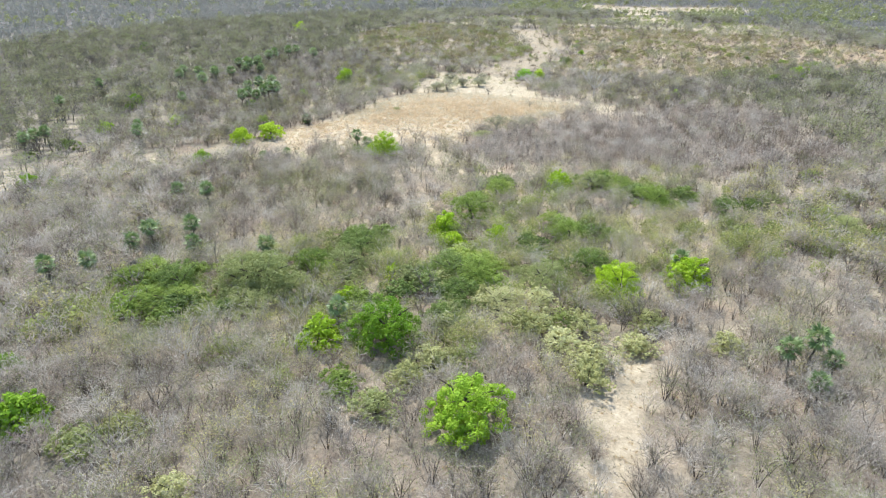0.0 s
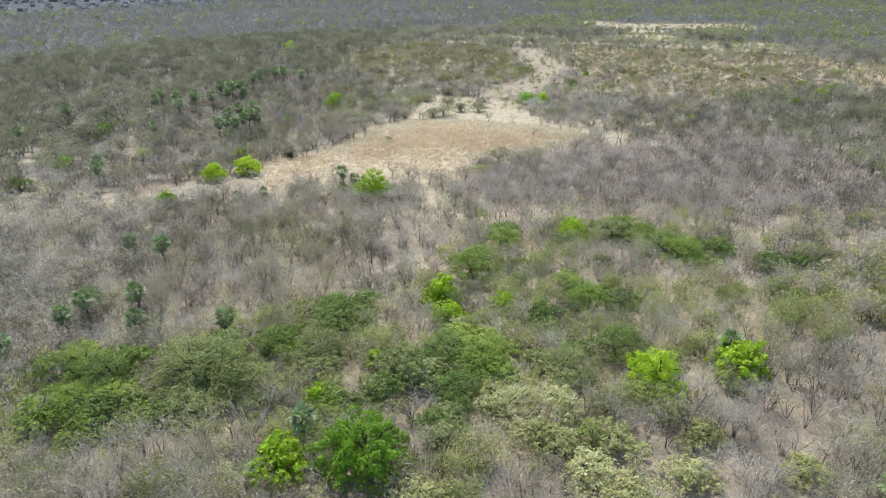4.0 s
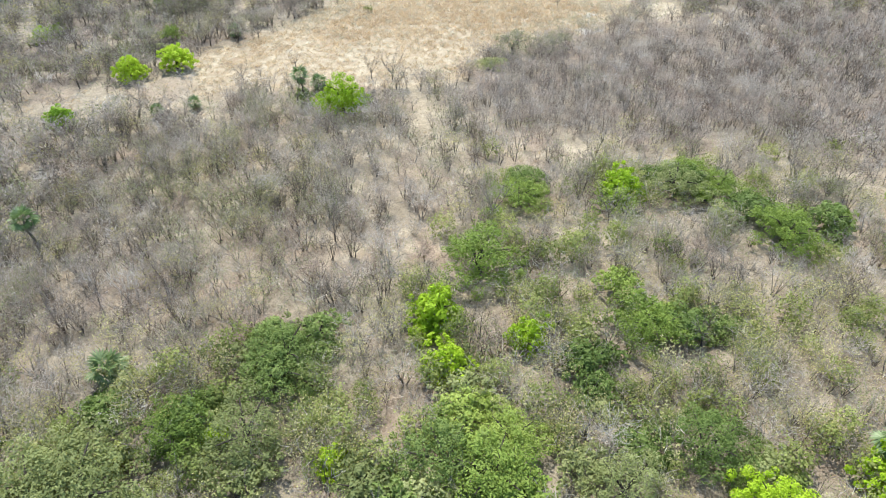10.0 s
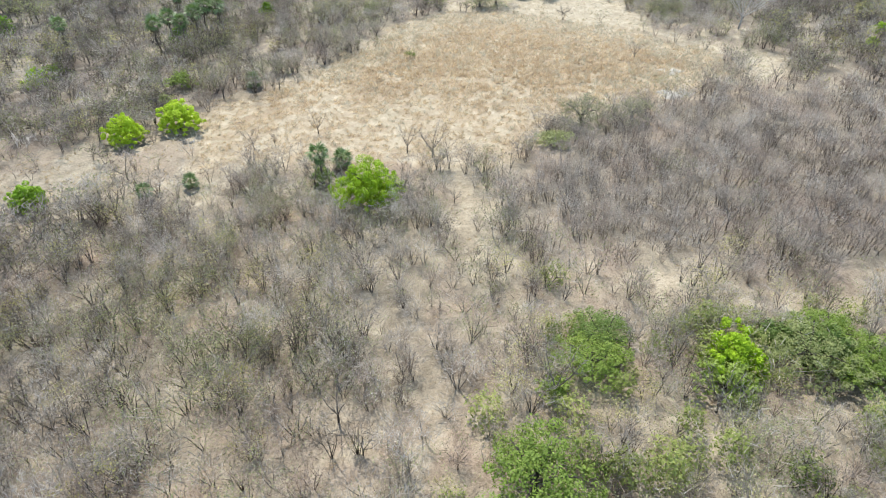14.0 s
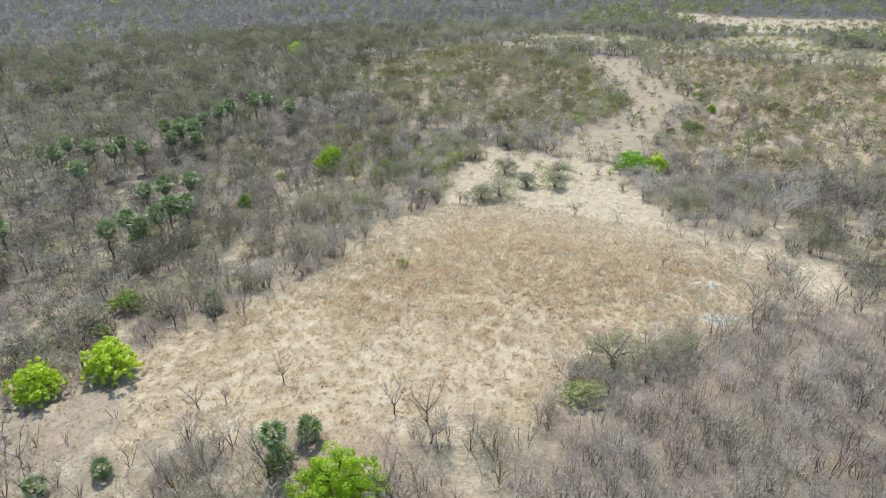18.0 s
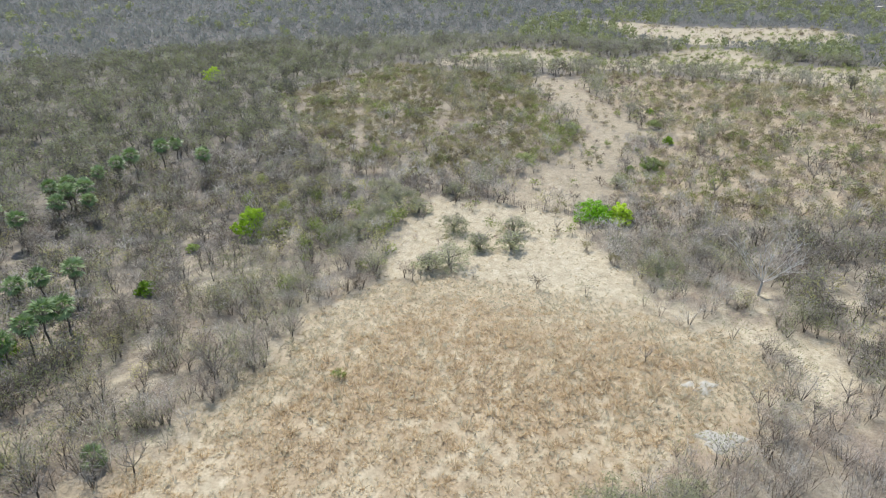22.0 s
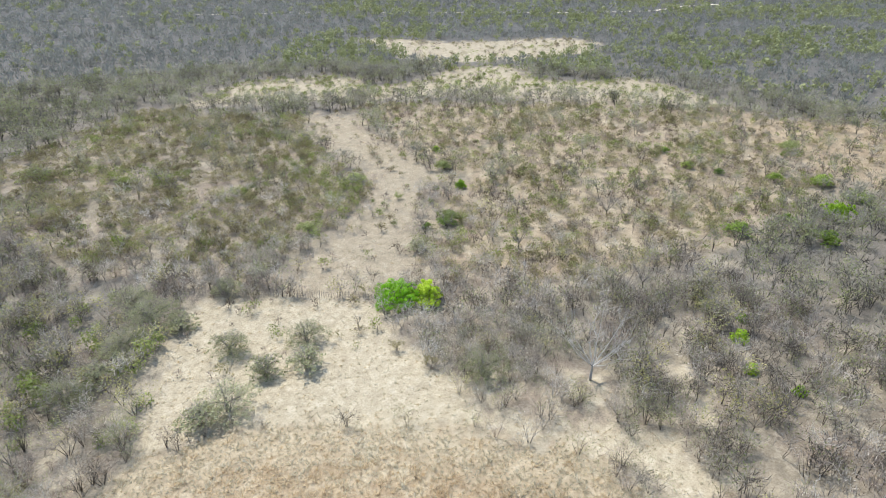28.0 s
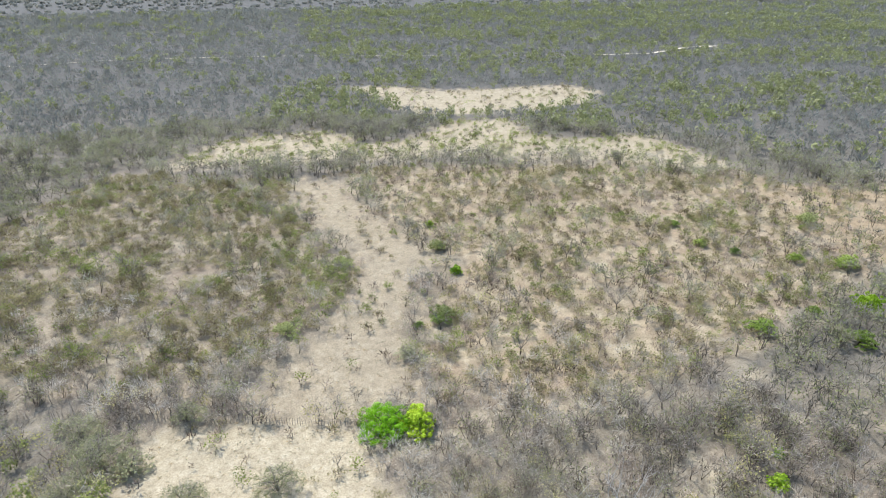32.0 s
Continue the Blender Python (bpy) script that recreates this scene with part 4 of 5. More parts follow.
# far woods
wx, wy = spread(-620, 1000, 120, 900, 0.068, r0)
keep = in_reach(wx, wy) & (reach_of(wx, wy) >= 205) & (cloud_shade(wx, wy) < 0.5)
wx, wy = wx[keep], wy[keep]
thin = np.clip(1.25 - reach_of(wx, wy) / 900, 0.25, 1)
keep = r0.uniform(size=len(wx)) < thin * (1 - openness(wx, wy)) * (1 - 0.9 * within(BROWN, wx, wy, 8, 3)) * (1 - 0.7 * np.maximum(within(WEST_SCRUB, wx, wy, 5, 2), within(EAST_SCRUB, wx, wy, 8, 3)))
wx, wy = wx[keep], wy[keep]
FAR = []
for k in range(5):
    r = np.random.default_rng(500 + k)
    a, f = r.uniform(0, 2 * math.pi, 18), r.uniform(0.1, 1, 18)
    st = np.stack([np.cos(a) * f * 1.5, np.sin(a) * f * 1.5, r.uniform(0.3, 1.9, 18)], 1)
    FAR.append(blades(r, st, np.stack([np.cos(a + 1.5 * f) * 0.6, np.sin(a + 1.5 * f) * 0.6, r.uniform(0.4, 1.1, 18)], 1), 0.42))
far_leaf = [leaf_tris(np.random.default_rng(520 + k), np.random.default_rng(530 + k).normal(size=(16, 3)) * (0.9, 0.9, 0.5) + (0, 0, 2.3), 0.45) for k in range(4)]
g3 = r0.uniform(size=len(wx)) < np.clip(0.22 + 0.35 * waves(wx, wy, 110, 71) + 0.5 * within(GREEN_FAR, wx, wy, 10, 4)+ 0.15, 0, 0.9) * np.where(wx < np.interp(wy, [250, 316, 456, 549, 900], [-70, -30, 66, 91, 150]), 0.2, 1.0)
pos, size, tint = put(wx, wy), r0.uniform(0.8, 1.5, len(wx)), np.clip(0.45 + 0.2 * waves(wx, wy, 70, 72) + r0.normal(size=len(wx)) * 0.06, 0, 1)
size = size * np.clip(reach_of(wx, wy) / 420, 1, 1.8)
scatter("far_woods", "leafless woods in the distance, hazed to cool grey", "woods", FAR, pos[~g3], size[~g3], tint[~g3], BARK_FAR)
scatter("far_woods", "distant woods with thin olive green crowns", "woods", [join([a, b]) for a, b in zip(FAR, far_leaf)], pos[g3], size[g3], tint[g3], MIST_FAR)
vx, vy = spread(-2000, 2600, 560, 3000, 0.0030, r0)
keep = in_reach(vx, vy) & ((vy > 800) | (cloud_shade(vx, vy) > 0.4))
vx, vy = vx[keep], vy[keep]
lump = []
for k in range(4):
    r = np.random.default_rng(540 + k)
    a = r.uniform(0, 2 * math.pi, 12)
    lump.append(blades(r, np.stack([np.cos(a) * 3, np.sin(a) * 3, r.uniform(0, 1.5, 12)], 1), np.stack([np.cos(a + 2) * 4, np.sin(a + 2) * 4, r.uniform(0.8, 2.5, 12)], 1), 3.0))
dk = cloud_shade(vx, vy) < 0.4
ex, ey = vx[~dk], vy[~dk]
scatter("far_woods", "woods towards the horizon, darkened for cloud shadow", "woods", lump, put(ex, ey), r0.uniform(0.9, 1.9, len(ex)) * np.clip(ey / 1100, 0.7, 2.0), r0.uniform(0.0, 1.0, len(ex)), SHADED_FAR)
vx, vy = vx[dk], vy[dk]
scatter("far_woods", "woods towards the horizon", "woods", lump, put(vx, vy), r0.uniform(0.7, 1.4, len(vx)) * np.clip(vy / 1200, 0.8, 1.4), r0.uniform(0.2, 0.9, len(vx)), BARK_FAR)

# low scrub on the open slopes past the fence
sx, sy = spread(-45, 210, 215, 460, 0.68, r0)
den = np.maximum.reduce([1.0 * within(WEST_SCRUB, sx, sy, 5, 2), 0.85 * within(EAST_SCRUB, sx, sy, 8, 3), 0.35 * within(BROWN, sx, sy, 8, 3), 0.26 * within(FIELD_NEAR, sx, sy, 3), 0.12 * within(FIELD_FAR, sx, sy, 3), 0.10 * within(CORRIDOR, sx, sy, 3), 0.13 * within(SAND_RIM, sx, sy, 2)])
den *= np.clip(0.85 + 0.5 * waves(sx, sy, 16, 81) - 0.15 * np.clip((14 - sx) / 20, 0, 1), 0.2, 1)
keep = r0.uniform(size=len(sx)) < den
sx, sy = sx[keep], sy[keep]
LOW = [dome_shape(np.random.default_rng(600 + k), 1.5, 2.3, 1, 22, 0.11, 0.65, 0.04) for k in range(5)]
low_leaf = []
for k in range(5):
    r = np.random.default_rng(620 + k)
    e = LOW[k][1]
    low_leaf.append(leaf_tris(r, e[r.integers(0, len(e), 85)] + r.normal(size=(85, 3)) * 0.2, 0.12))
pos, size, tint = put(sx, sy), r0.uniform(0.6, 1.35, len(sx)), np.clip(0.45 + 0.35 * waves(sx, sy, 25, 82) + r0.normal(size=len(sx)) * 0.2, 0, 1)
g4 = r0.uniform(size=len(sx)) < np.clip(0.55 + 0.35 * waves(sx, sy, 40, 83), 0, 1)
west = within(WEST_SCRUB, sx, sy, 5, 2)
tint = np.clip(tint - 0.06 * west, 0, 1)
g4 |= (west > 0.5) & (r0.uniform(size=len(sx)) < 0.82)
g5 = g4 & (r0.uniform(size=len(sx)) < np.clip(0.24 - 0.02 * west + 0.38 * waves(sx, sy, 30, 84) + 0.6 * np.exp(-((sx - 33) ** 2 + (sy - 268) ** 2 / 6) / 40), 0, 1))
g5 |= (within(FIELD_NEAR, sx, sy, 3) > 0.5) & (r0.uniform(size=len(sx)) < 0.8)
m = ~g4 | (r0.uniform(size=len(sx)) < 0.55)
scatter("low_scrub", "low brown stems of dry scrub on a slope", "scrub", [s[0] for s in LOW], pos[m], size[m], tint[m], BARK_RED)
scatter("low_scrub", "brownish olive leaves of dry scrub", "scrub", low_leaf, pos[g4 & ~g5], size[g4 & ~g5], tint[g4 & ~g5], SAV_LEAF)
scatter("low_scrub", "green leaves of low scrub", "scrub", low_leaf, pos[g5], size[g5], tint[g5], GREEN_SCRUB)

# dry grass tussocks
tx, ty = spread(-95, 75, 34, 335, 4.6, r0)
jx, jy = np.meshgrid(np.arange(-44, 48, 0.56), np.arange(134, 208, 0.56))
jx, jy = jx.ravel() + r0.uniform(-0.2, 0.2, jx.size), jy.ravel() + r0.uniform(-0.2, 0.2, jy.size)
open_grass = within(CLEARING, tx, ty, 3) < 0.3
tussock = within(CLEARING, jx, jy, 3) >= 0.3
tx, ty = np.concatenate([tx[open_grass], jx[tussock]]), np.concatenate([ty[open_grass], jy[tussock]])
cl = within(CLEARING, tx, ty, 3)
den = np.maximum.reduce([1.1 * cl, 0.36 * within(SAND_RIM, tx, ty, 2), 0.22 * within(CORRIDOR, tx, ty, 4), 0.45 * within(WEST_STRIP, tx, ty, 4), 0.35 * within(FAR_STRIP, tx, ty, 4), 0.5 * within(FOOTPATH, tx, ty, 2),
                         np.where((ty < 240) & (np.abs(tx) < 55), 0.10, 0.0)])
den *= np.clip(0.85 + 0.4 * waves(tx, ty, 4, 91) - cl * np.clip((165 - ty) / 40, -0.3, 0.25), 0.15, 1) * (1 - 0.85 * lattice(tx, ty))
keep = (r0.uniform(size=len(tx)) < den) & in_reach(tx, ty)
tx, ty = tx[keep], ty[keep]
TUFT = []
for k in range(8):
    r = np.random.default_rng(700 + k)
    n = 17
    a, lift = r.uniform(0, 2 * math.pi, n), np.radians(r.uniform(15, 75, n))
    way = np.stack([np.cos(a) * np.cos(lift), np.sin(a) * np.cos(lift), np.sin(lift)], 1)
    v, f = blades(r, way * (0.2, 0.2, 0.05) * r.uniform(0.2, 1.3, (n, 1)), way * r.uniform(0.26, 0.50, (n, 1)), 0.06)
    # dark feet and pale tips paint rounded shading into each tussock
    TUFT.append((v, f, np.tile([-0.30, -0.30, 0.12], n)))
bold = cl[keep] * np.exp(-((ty - 178 + 0.10 * tx) / 14) ** 2)
thinner = r0.uniform(size=len(tx)) > 0.15 * bold
tx, ty, bold, clk = tx[thinner], ty[thinner], bold[thinner], cl[keep][thinner]
rim = (within(CLEARING, tx, ty, 18, 2.5) < 0.92) & (ty > 170) & (r0.uniform(size=len(tx)) < 0.8) | (r0.uniform(size=len(tx)) < 0.26)
tone = np.clip(0.58 + 0.25 * waves(tx, ty, 11, 92) - clk * (0.26 * np.exp(-((ty - 177 + 0.12 * tx) / 12) ** 2) - 0.08 + 0.16 * waves(tx, ty, 24, 93)) + r0.normal(size=len(tx)) * 0.15, 0, 1)
wide, tall = r0.uniform(0.5, 1.15, len(tx)) * (0.75 + 0.35 * np.clip(clk, 0, 1) + 0.3 * bold), r0.uniform(0.75, 1.15, len(tx)) * (1 + 0.3 * bold)
wide = wide * np.where(r0.uniform(size=len(tx)) < 0.22 * clk, 1.55, 0.95)
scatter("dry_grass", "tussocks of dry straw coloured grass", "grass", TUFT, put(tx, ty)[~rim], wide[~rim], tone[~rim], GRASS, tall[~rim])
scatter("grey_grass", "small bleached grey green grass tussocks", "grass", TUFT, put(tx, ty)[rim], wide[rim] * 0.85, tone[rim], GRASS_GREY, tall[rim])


# ---- single trees ----
def part(name, geo, material, parent, label="", vary=None):
    me = geo if isinstance(geo, bpy.types.Mesh) else mesh_np(name, geo[0], geo[1], material, vary)
    ob = new(name, me)
    ob.parent = parent
    if label:
        ob["label"] = label
    return ob


def crown_geo(r, rad, leaf, share=1.0, full=False):
    """Leaves in rounded clumps over an uneven dome, with gaps between; rad is its radius in metres."""
    at, out = [], []
    lobes = [(r.uniform(-0.12, 0.12), r.uniform(-0.12, 0.12), 0.54, r.uniform(0.9, 1.12))]
    n = int(r.integers(6, 9))
    for k in range(n):
        a = 2 * math.pi * (k + r.uniform(0, 0.7)) / n
        q = r.uniform(0.42, 0.82)
        lobes.append((math.cos(a) * q, math.sin(a) * q, r.uniform(0.26, 0.46), r.uniform(0.28, 1.0)))
    if full:
        for k in range(6):
            a = 2 * math.pi * (k + r.uniform(0, 0.5)) / 6
            lobes.append((math.cos(a) * 0.6, math.sin(a) * 0.6, r.uniform(0.30, 0.42), r.uniform(0.22, 0.42)))
    for lx, ly, lr, lh in lobes:
        puffs = int(5 + 16 * lr * rad * 0.35)
        per = int(2.4 * math.pi * (lr * rad) ** 2 * 0.80 * share / (leaf * leaf) / puffs)
        for k in range(puffs):
            u = 1 - (k + 0.5) / puffs * 1.5
            a = k * 2.39996 + r.uniform(-0.5, 0.5)
            f = math.sqrt(max(0, 1 - u * u))
            d = rad * lr * r.uniform(0.7, 1.05)
            c = np.array([lx * rad + math.cos(a) * f * d, ly * rad + math.sin(a) * f * d, rad * lh * 0.85 + u * d * 0.85])
            pr = rad * lr * (r.uniform(0.22, 0.36) if full else r.uniform(0.26, 0.46))
            p = r.normal(size=(per, 3))
            p /= np.linalg.norm(p, axis=1)[:, None]
            at.append(c + p * pr * r.uniform(0.72, 1.0, per)[:, None] * (1, 1, 0.8))
            out.append(p)
    core = r.normal(size=(int(330 * rad * share), 3))
    core *= (rad * 0.55 * r.uniform(0.5, 1, len(core)) / np.linalg.norm(core, axis=1))[:, None]
    at.append(core * (1, 1, 0.75) + (0, 0, rad * 0.85))
    out.append(core / (np.linalg.norm(core, axis=1)[:, None] + 1e-6))
    at, out = np.concatenate(at), np.concatenate(out)
    ok = at[:, 2] > 0.1
    return leaf_tris(r, at[ok], leaf if rad > 3 else leaf * 1.1, 0.35, rad > 3, out[ok])


def leafy_tree(name, kindname, rad, seed):
    r = np.random.default_rng(seed)
    root = new(name)
    h = rad * 0.55
    bark, tone = (BARK, 0.2) if kindname == "thin" else (DARK_BARK, 0.5)
    part("trunk", stick((0, 0, -0.25), (0.05 * rad, 0.03 * rad, h), 0.07 * rad + 0.02, 0.05 * rad, 7), bark, root, vary=np.full(14, tone))
    for k in range(4):
        a = k * math.pi / 2 + r.uniform(-0.5, 0.5)
        mid = np.array([math.cos(a) * rad * 0.35, math.sin(a) * rad * 0.35, rad * 0.9])
        end = np.array([math.cos(a) * rad * 0.62, math.sin(a) * rad * 0.62, rad * r.uniform(0.95, 1.15)])
        part("limb", join([stick((0.05 * rad, 0.03 * rad, h * 0.9), mid, 0.04 * rad, 0.025 * rad, 5), stick(mid, end, 0.025 * rad, 0.008 * rad, 5)]), bark, root, vary=np.full(20, tone))
    if kindname == "thin":
        wood, ends = dome_shape(r, rad * 1.9, rad * 1.9, 6, 240, 0.045, rad * 0.42, 0.055)
        tagged(part("twiggery", wood[:2], BARK, root, vary=np.full(len(wood[0]), 0.45)), kind="stuff")
    part("crown", crown_geo(r, rad, 0.092 if rad > 3 else 0.115 if rad > 1.8 else 0.11, 0.38 if kindname == "thin" else 0.6 if kindname == "pale" else 0.75 if kindname == "olive" else 0.85 if kindname in ("green", "dark") else 1.0, kindname in ("bright", "vivid", "lime")), LEAF[kindname], root)
    return root


LABELS = {"bright": "bright green leafy tree with a dense rounded crown", "vivid": "vivid green leafy tree with a round crown by the fence", "lime": "lime green tree with fresh yellowish leaves", "green": "mid green bushy tree among bare scrub", "dark": "dark green dense bushy tree in the thicket",
          "olive": "olive green spreading bushy tree in dry scrub", "pale": "pale grey green bush with thin leaves", "thin": "feathery thorn tree with thin grey green leaves"}
for kindname, places in TREES.items():
    made = {}
    if kindname == "thin":
        places = [(x, y, rad * 1.28) for x, y, rad in places]
    for n, (x, y, rad) in enumerate(places):
        c = 1.2 if rad < 1.65 else 2.3 if rad < 2.9 else 3.6
        key = (c, n % 3)
        z = float(land(x, y))
        s = rad / c * (1.16 if kindname in ("bright", "lime", "vivid") else 1.08)
        tilt = random.uniform(-3, 3)
        mtx = pose(x, y, z, tilt, random.uniform(-3, 3), random.uniform(0, 360)) @ Matrix.Diagonal((s, s, s * (random.uniform(0.92, 1.08) if kindname in ("bright", "lime") else random.uniform(0.62, 0.8)), 1))
        if key not in made:
            made[key] = leafy_tree("tree", kindname, c, 800 + 10 * n + len(kindname))
            tagged(made[key], LABELS[kindname], "tree", "leafy trees in the scrub")
            made[key].matrix_basis = mtx
        else:
            src = made[key]
            ob = copy_thing(src, Matrix())
            ob.matrix_basis = mtx


# ---- palms ----
def frond_mesh(r, material, length=1.15):
    """A fan leaf: stalk, then pleated fingers that spread and droop."""
    bits = [stick((0, 0, 0), (length * 0.55, 0, 0.06), 0.022, 0.014, 3)]
    for k in range(13):
        a = radians(-96 + 16 * k + r.uniform(-5, 5))
        base = np.array([length * 0.52, 0, 0.06])
        tip = base + np.array([math.cos(a) * 0.62, math.sin(a) * 0.62, -0.16 - 0.16 * abs(math.sin(a)) + r.uniform(-0.12, 0.12)]) * length * 0.9
        mid = base + (tip - base) * 0.55 + (0, 0, 0.05)
        side = np.array([-math.sin(a), math.cos(a), 0.25 * (-1) ** k]) * 0.052 * length
        v = np.array([base, mid - side, mid + side, tip])
        bits.append((v, np.array([(0, 1, 2), (1, 3, 2)])))
    v, f = join(bits)
    return mesh_np("frond", v, f, material)


FRONDS = [frond_mesh(np.random.default_rng(900 + k), FROND, 1.42) for k in range(3)]
DEAD = [frond_mesh(np.random.default_rng(910 + k), DEAD_FROND, 1.3) for k in range(2)]


def palm(high, seed, spread_to=1.0):
    r = np.random.default_rng(seed)
    root = new("palm")
    bits, p = [], np.array([0, 0, -0.25])
    for k in range(4):
        q = np.array([0.04 * high * r.uniform(-1, 1), 0.04 * high * r.uniform(-1, 1), high * (k + 1) / 4])
        bits.append(stick(p, q, 0.14 - 0.012 * k, 0.13 - 0.012 * k, 8))
        p = q
    v, f = join(bits)
    part("trunk", (v, f), DARK_BARK, root, vary=np.full(len(v), 0.85))
    for k in range(17):
        u = (k + 0.5) / 17
        up = 80 - 112 * u
        fo = part("frond", FRONDS[k % 3], FROND, root)
        s = spread_to * r.uniform(0.85, 1.12)
        fo.matrix_basis = Matrix.Translation(p) @ pose(0, 0, 0, r.uniform(-20, 20), -up, k * 137.5 + r.uniform(-12, 12)) @ Matrix.Scale(s, 4)
    for k in range(6):
        fo = part("dead_frond", DEAD[k % 2], DEAD_FROND, root, "grey dead hanging palm leaf")
        fo.matrix_basis = Matrix.Translation(p - Vector((0, 0, 0.1))) @ pose(0, 0, 0, r.uniform(-20, 20), 62 + r.uniform(-10, 12), k * 61) @ Matrix.Scale(spread_to, 4)
    return tagged(root, "fan palm with a slim trunk and dark green crown" if high > 3 else "short fan palm with a dark green crown near the ground", "palm", "palms in the scrub")


PALM_GROVE = [(-53.7, 184.1), (-50.6, 182.6), (-49.4, 185.2), (-48.4, 187.4), (-46.7, 189.4), (-53.9, 178.7), (-72.8, 203.7), (-57.1, 196.3), (-53.6, 197.0), (-50.5, 199.6), (-83.7, 213.9), (-83.8, 218.6), (-78.7, 218.1),
              (-75.4, 223.6), (-72.2, 214.8), (-68.0, 217.6), (-65.7, 225.2), (-64.8, 228.4), (-62.2, 229.9), (-60.2, 227.0), (-68.9, 231.2), (-66.3, 232.6), (-64.5, 240.6), (-61.1, 241.1), (-59.4, 245.6), (-55.6, 251.0), (-53.1, 252.4), (-45.5, 245.8)]
PALM_SINGLE = [(-34.2, 167.0, 1.2), (-17.7, 140.3, 4.6), (-15.9, 144.0, 1.2), (-44.6, 85.5, 3.2), (-42.5, 87.2, 4.4), (-35.5, 84.2, 3.2), (-37.0, 88.8, 4.4), (-25.7, 86.9, 1.6), (-51.4, 75.3, 4.2), (-47.8, 78.7, 3.2), (-39.7, 104.0, 4.6),
               (36.9, 54.9, 3.4), (38.5, 54.3, 5.2), (40.5, 53.2, 2.4), (37.2, 49.8, 2.4), (32.7, 76.8, 3.4), (-90.1, 141.6, 5.2), (-88.6, 143.4, 5.4), (-91.8, 139.2, 5.0), (-102.5, 175.8, 5.2), (-68.6, 144.8, 4.8), (-103.1, 199.9, 5.2),
               (-46.8, 108.6, 3.2), (-44.5, 91.9, 2.2), (-11.9, 64.9, 3.2), (-70.4, 149.6, 4.4), (-70.5, 179.5, 5.2), (-38.0, 136.0, 0.8), (-33.5, 138.5, 0.7)]
base_palms = [palm(5.2, 1, 1.22), palm(4.8, 2, 1.22), palm(5.6, 3, 1.22)]
base_low = [palm(1.2, 4), palm(3.2, 5), palm(4.6, 6)]
used = set()
for n, (x, y) in enumerate(PALM_GROVE):
    src = base_palms[n % 3]
    ob = src if n < 3 else copy_thing(src, Matrix())
    ob.matrix_basis = pose(x, y, float(land(x, y)), random.uniform(-3, 3), random.uniform(-3, 3), random.uniform(0, 360)) @ Matrix.Scale(random.uniform(0.92, 1.12), 4)
for n, (x, y, h) in enumerate(PALM_SINGLE):
    k = 0 if h < 2.3 else 1 if h < 4 else 2
    ob = base_low[k] if k not in used else copy_thing(base_low[k], Matrix())
    used.add(k)
    ob.matrix_basis = pose(x, y, float(land(x, y)), random.uniform(-4, 4), random.uniform(-4, 4), random.uniform(0, 360)) @ Matrix.Scale((h / (1.2, 3.2, 4.6)[k]) ** 0.5, 4)


# ---- bare trees that stand out ----
def bare_tree(name, seed, high, wide, bark, label, limbs=5, slim=1.0):
    r = np.random.default_rng(seed)
    root = new(name)
    h = high * 0.28
    v, f = stick((0, 0, -0.25), (0.1, 0.05, h), 0.024 * high, 0.018 * high, 7)
    part("trunk", (v, f), DARK_BARK if bark is BARK else bark, root, vary=np.full(len(v), 0.6))
    st, wy = [], []
    for k in range(limbs):
        a = k * 2 * math.pi / limbs + r.uniform(-0.5, 0.5)
        end = np.array([math.cos(a) * wide * 0.5 * r.uniform(0.5, 1), math.sin(a) * wide * 0.5 * r.uniform(0.5, 1), high * r.uniform(0.7, 0.98)])
        mid = np.array([0.1, 0.05, h]) * 0.45 + end * (0.5, 0.5, 0.45) + r.normal(size=3) * 0.1
        bits = [stick((0.1, 0.05, h * 0.92), mid, 0.014 * high * slim, 0.009 * high * slim, 5), stick(mid, end, 0.009 * high * slim, 0.003 * high * slim, 4)]
        for _ in range(6):
            g = r.uniform(0, 1)
            p = mid + (end - mid) * g
            w = (end - mid) / np.linalg.norm(end - mid) * 0.5 + r.normal(size=3) * 0.5 + (0, 0, 0.3)
            w *= high * r.uniform(0.16, 0.3)
            bits.append(stick(p, p + w, 0.006 * high * slim, 0.002 * high * slim, 3))
            for _ in range(5):
                st.append(p + w * r.uniform(0.3, 1))
                wy.append((w * 0.5 / high * 4 + r.normal(size=3) * 0.5 + (0, 0, 0.2)) * high * 0.10)
        v, f = join(bits)
        part("limb", (v, f), bark, root, vary=np.full(len(v), 0.22 if bark is BARK else 0.9))
    v, f = blades(r, np.array(st), np.array(wy), 0.028)
    tagged(part("twiggery", (v, f), bark, root, vary=np.full(len(v), 0.6)), kind="stuff")
    return tagged(root, label, "tree", "bare trees")


BARE_SPOTS = [(9.1, 213.7), (23.4, 220.0), (6.2, 233.0), (14.2, 232.6), (-18.2, 189.1), (-26.0, 149.0), (-8.3, 148.3), (-4.9, 147.4), (-41.9, 139.6), (-1.6, 137.3), (-23.7, 138.3), (-21.0, 152.8), (-28.4, 147.7),
              (26.7, 181.2), (-21.8, 183.5), (-37.7, 162.9), (-29.8, 165.6), (-33.9, 171.0), (-27.6, 52.6), (46.2, 66.5)]
bases = [bare_tree("bare_tree", 1000 + k, (3.4, 2.8, 4.2, 3.8)[k], (3.6, 2.6, 3.8, 4.6)[k], BARK, "leafless tree with dark trunk and fine grey twigs") for k in range(4)]
r1 = np.random.default_rng(77)
bx, by = spread(-85, 90, 36, 262, 0.03, r1)
keep = in_reach(bx, by) & (openness(bx, by) < 0.15)
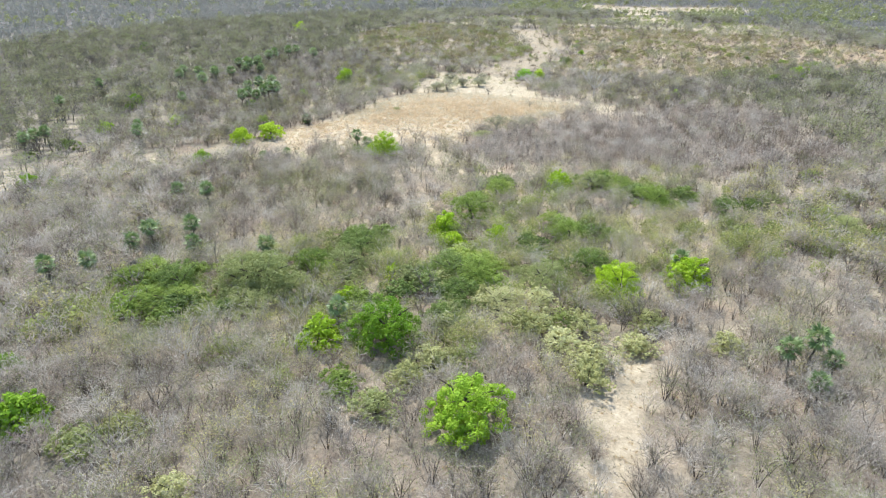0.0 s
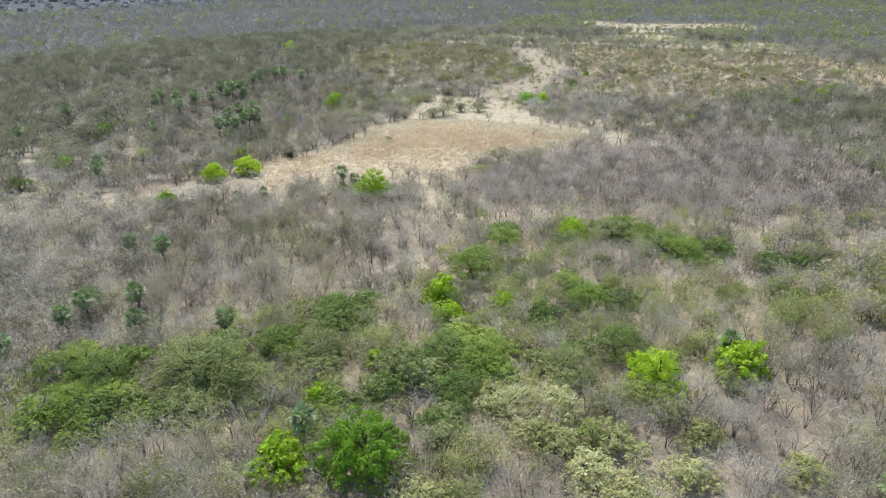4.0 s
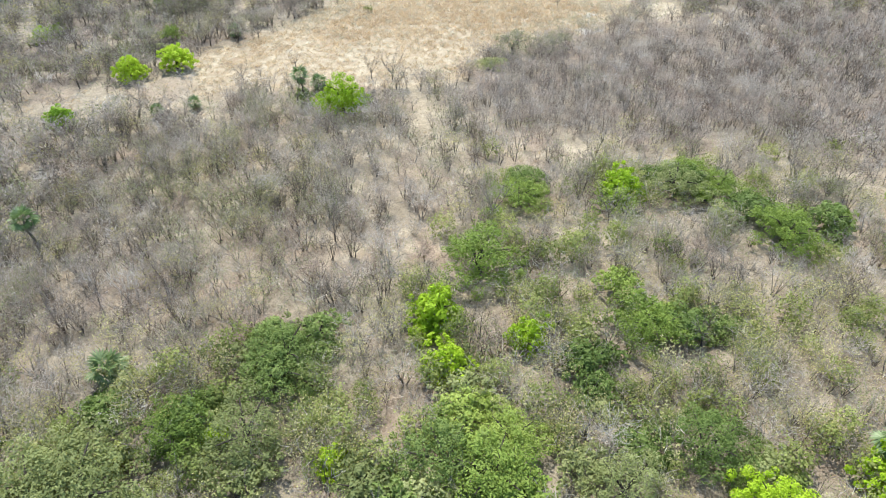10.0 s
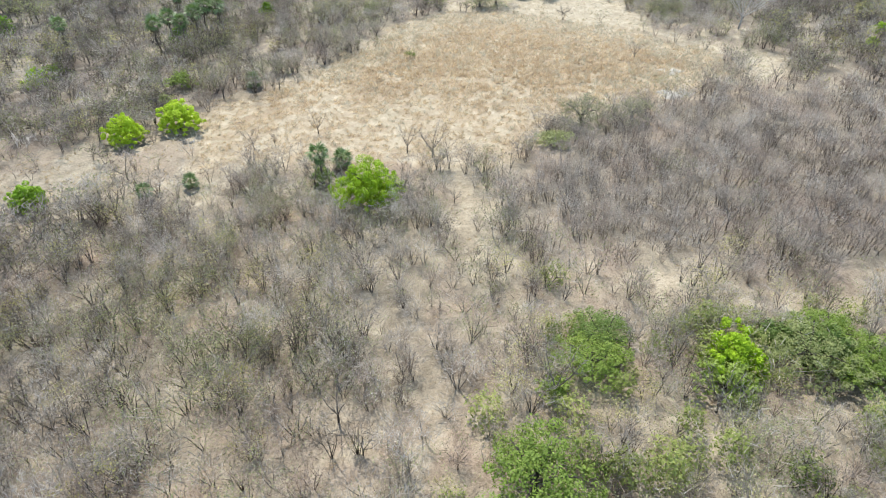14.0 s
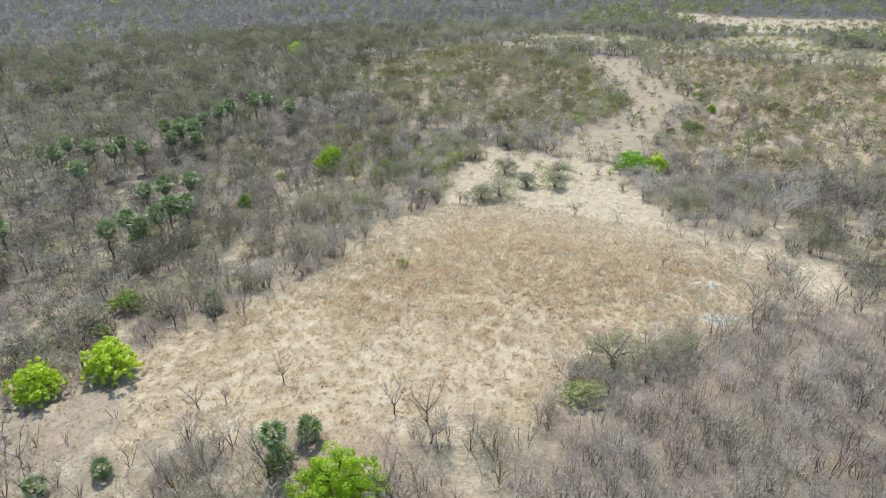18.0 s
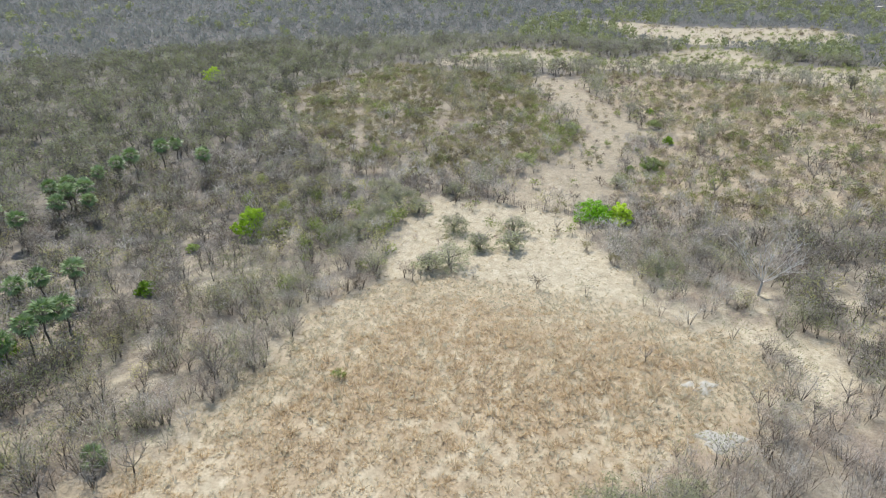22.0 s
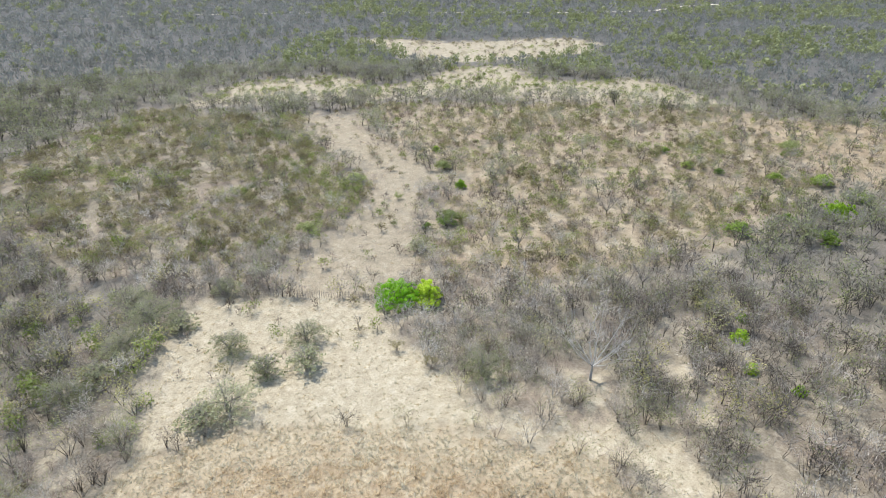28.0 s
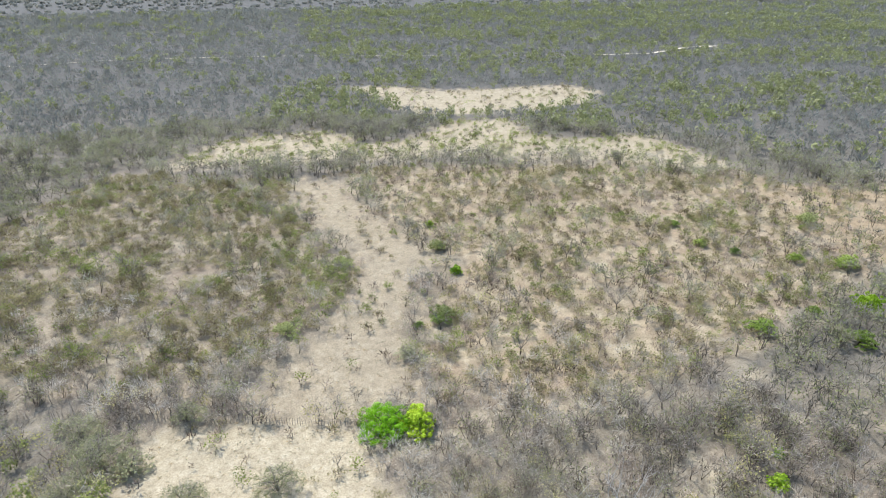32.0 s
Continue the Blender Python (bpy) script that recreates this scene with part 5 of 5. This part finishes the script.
more = list(zip(bx[keep], by[keep]))[:250]
for n, (x, y) in enumerate(BARE_SPOTS + more):
    src = bases[n % 4]
    ob = src if n < 4 else copy_thing(src, Matrix())
    ob.matrix_basis = pose(x, y, float(land(x, y)), random.uniform(-5, 5), random.uniform(-5, 5), random.uniform(0, 360)) @ Matrix.Scale(random.uniform(0.75, 1.2), 4)
for n, (x, y, s) in enumerate([(48.4, 196.6, 1.4), (-28.0, 58.5, 0.7), (-17.0, 66.0, 0.6)]):
    if n == 0:
        silver = bare_tree("bare_tree", 1100, 6.0, 8.0, BARK_WHITE, "large leafless tree with silver white spreading branches", 12, 0.55)
        ob = silver
    else:
        ob = copy_thing(silver, Matrix())
    ob.matrix_basis = pose(x, y, float(land(x, y)), 0, 0, 70 * n) @ Matrix.Scale(s, 4)


def bush(seed, material, label, rad):
    r = np.random.default_rng(seed)
    root = new("shrub")
    (v, f), ends = bare_shape(r, rad * 1.5, rad * 2, 6, 5, 3, 0.035, 0.02)
    part("stems", (v, f), BARK_RED, root, vary=np.full(len(v), 0.5))
    at = ends[r.integers(0, len(ends), 380)] + r.normal(size=(380, 3)) * 0.16 * rad
    v, f = leaf_tris(r, at, 0.09, 0.5, True)
    part("foliage", (v, f), material, root, vary=np.full(len(v), 0.5))
    return tagged(root, label, "shrub")


for n, (x, y, rad, mt, lab) in enumerate([(26.9, 212.5, 0.9, SAV_LEAF, "small brown dry shrub on pale sand"), (29.8, 206.7, 1.1, SAV_LEAF, "small brown dry shrub on pale sand"), (-11.0, 180.1, 0.75, GREEN_SCRUB, "small green shrub alone in the straw grass")]
                                          + [(x, y, rad, mt, "low dark shrub on the sandy corridor") for x, y, rad, mt in ((45.2, 286.1, 1.3, SAV_LEAF), (51.6, 282.2, 0.9, GREEN_SCRUB), (54.7, 277.1, 1.5, GREEN_SCRUB), (43.1, 260.6, 0.8, GREEN_SCRUB), (47.7, 260.0, 0.6, SAV_LEAF),
                                             (48.9, 256.6, 0.6, GREEN_SCRUB), (51.9, 261.2, 1.0, GREEN_SCRUB), (40.6, 240.5, 1.4, GREEN_SCRUB), (45.9, 240.4, 1.3, GREEN_SCRUB), (77.4, 265.1, 1.1, GREEN_SCRUB), (104.1, 255.2, 1.1, SAV_LEAF), (0.7, 248.0, 1.6, GREEN_SCRUB), (29.6, 269.6, 1.2, GREEN_SCRUB))]):
    bush(1200 + n, mt, lab, rad).matrix_basis = pose(x, y, float(land(x, y)))

# ---- pole fence across the sandy corridor ----
fence = tagged(new("fence"), "old fence of weathered upright wooden poles and wire", "fence")
a, b = Vector((-12.0, 243.5)), Vector((71.5, 208.8))
run = (b - a).length
POSTS = []
for k in range(5):
    r = np.random.default_rng(1300 + k)
    POSTS.append(mesh_np("post", *join([stick((0, 0, -0.3), (r.uniform(-0.05, 0.05), r.uniform(-0.05, 0.05), 0.75), 0.034, 0.03, 6), stick((0, 0, 0.75), (r.uniform(-0.08, 0.08), r.uniform(-0.08, 0.08), 1.25), 0.03, 0.02, 6)]), POST))
n = 0
d = 0.0
while d < run:
    q = a.lerp(b, d / run)
    x, y = q.x + random.uniform(-0.08, 0.08), q.y + random.uniform(-0.08, 0.08)
    po = part("post", POSTS[n % 5], POST, fence)
    po.matrix_basis = pose(x, y, float(land(x, y)), random.uniform(-6, 6), random.uniform(-6, 6), random.uniform(0, 360)) @ Matrix.Scale(random.uniform(0.85, 1.12), 4)
    d += random.uniform(0.28, 0.52)
    n += 1
for hgt in (0.35, 0.7, 1.05):
    bits = []
    k = np.linspace(0, 1, 40)
    px, py = a.x + (b.x - a.x) * k, a.y + (b.y - a.y) * k
    pz = land(px, py) + hgt
    for i in range(39):
        bits.append(stick((px[i], py[i], pz[i]), (px[i + 1], py[i + 1], pz[i + 1]), 0.008, 0.008, 3))
    part("wire", join(bits), WIRE, fence, "rusty strand of wire")

# ---- dried mud crusts in the clearing ----
for n, (x, y, rad) in enumerate([(31.7, 176.5, 1.5), (30.2, 167.7, 1.9)]):
    a = np.linspace(0, 2 * math.pi, 28, endpoint=False)
    rr = rad * (1 + 0.28 * np.sin(3 * a + n) + 0.18 * np.sin(7 * a + 2 * n))
    rings = [np.stack([x + np.cos(a) * rr * f * 1.25, y + np.sin(a) * rr * f * 0.8], 1) for f in (0.55, 0.9, 1.0)]
    v = np.concatenate([[(x, y, float(land(x, y)) + 0.09)]] + [np.column_stack([q, land(q[:, 0], q[:, 1]) + h]) for q, h in zip(rings, (0.09, 0.07, -0.05))])
    k = np.arange(28)
    k2 = (k + 1) % 28
    f = [np.stack([np.zeros(28, int), 1 + k, 1 + k2], 1)]
    for m in (0, 28):
        f += [np.stack([1 + m + k, 29 + m + k, 29 + m + k2], 1), np.stack([1 + m + k, 29 + m + k2, 1 + m + k2], 1)]
    tagged(new("mud_crust", mesh_np("mud_crust", v, np.concatenate(f), CRUST)), "pale grey crust of dried mud among straw grass", "mud crust")
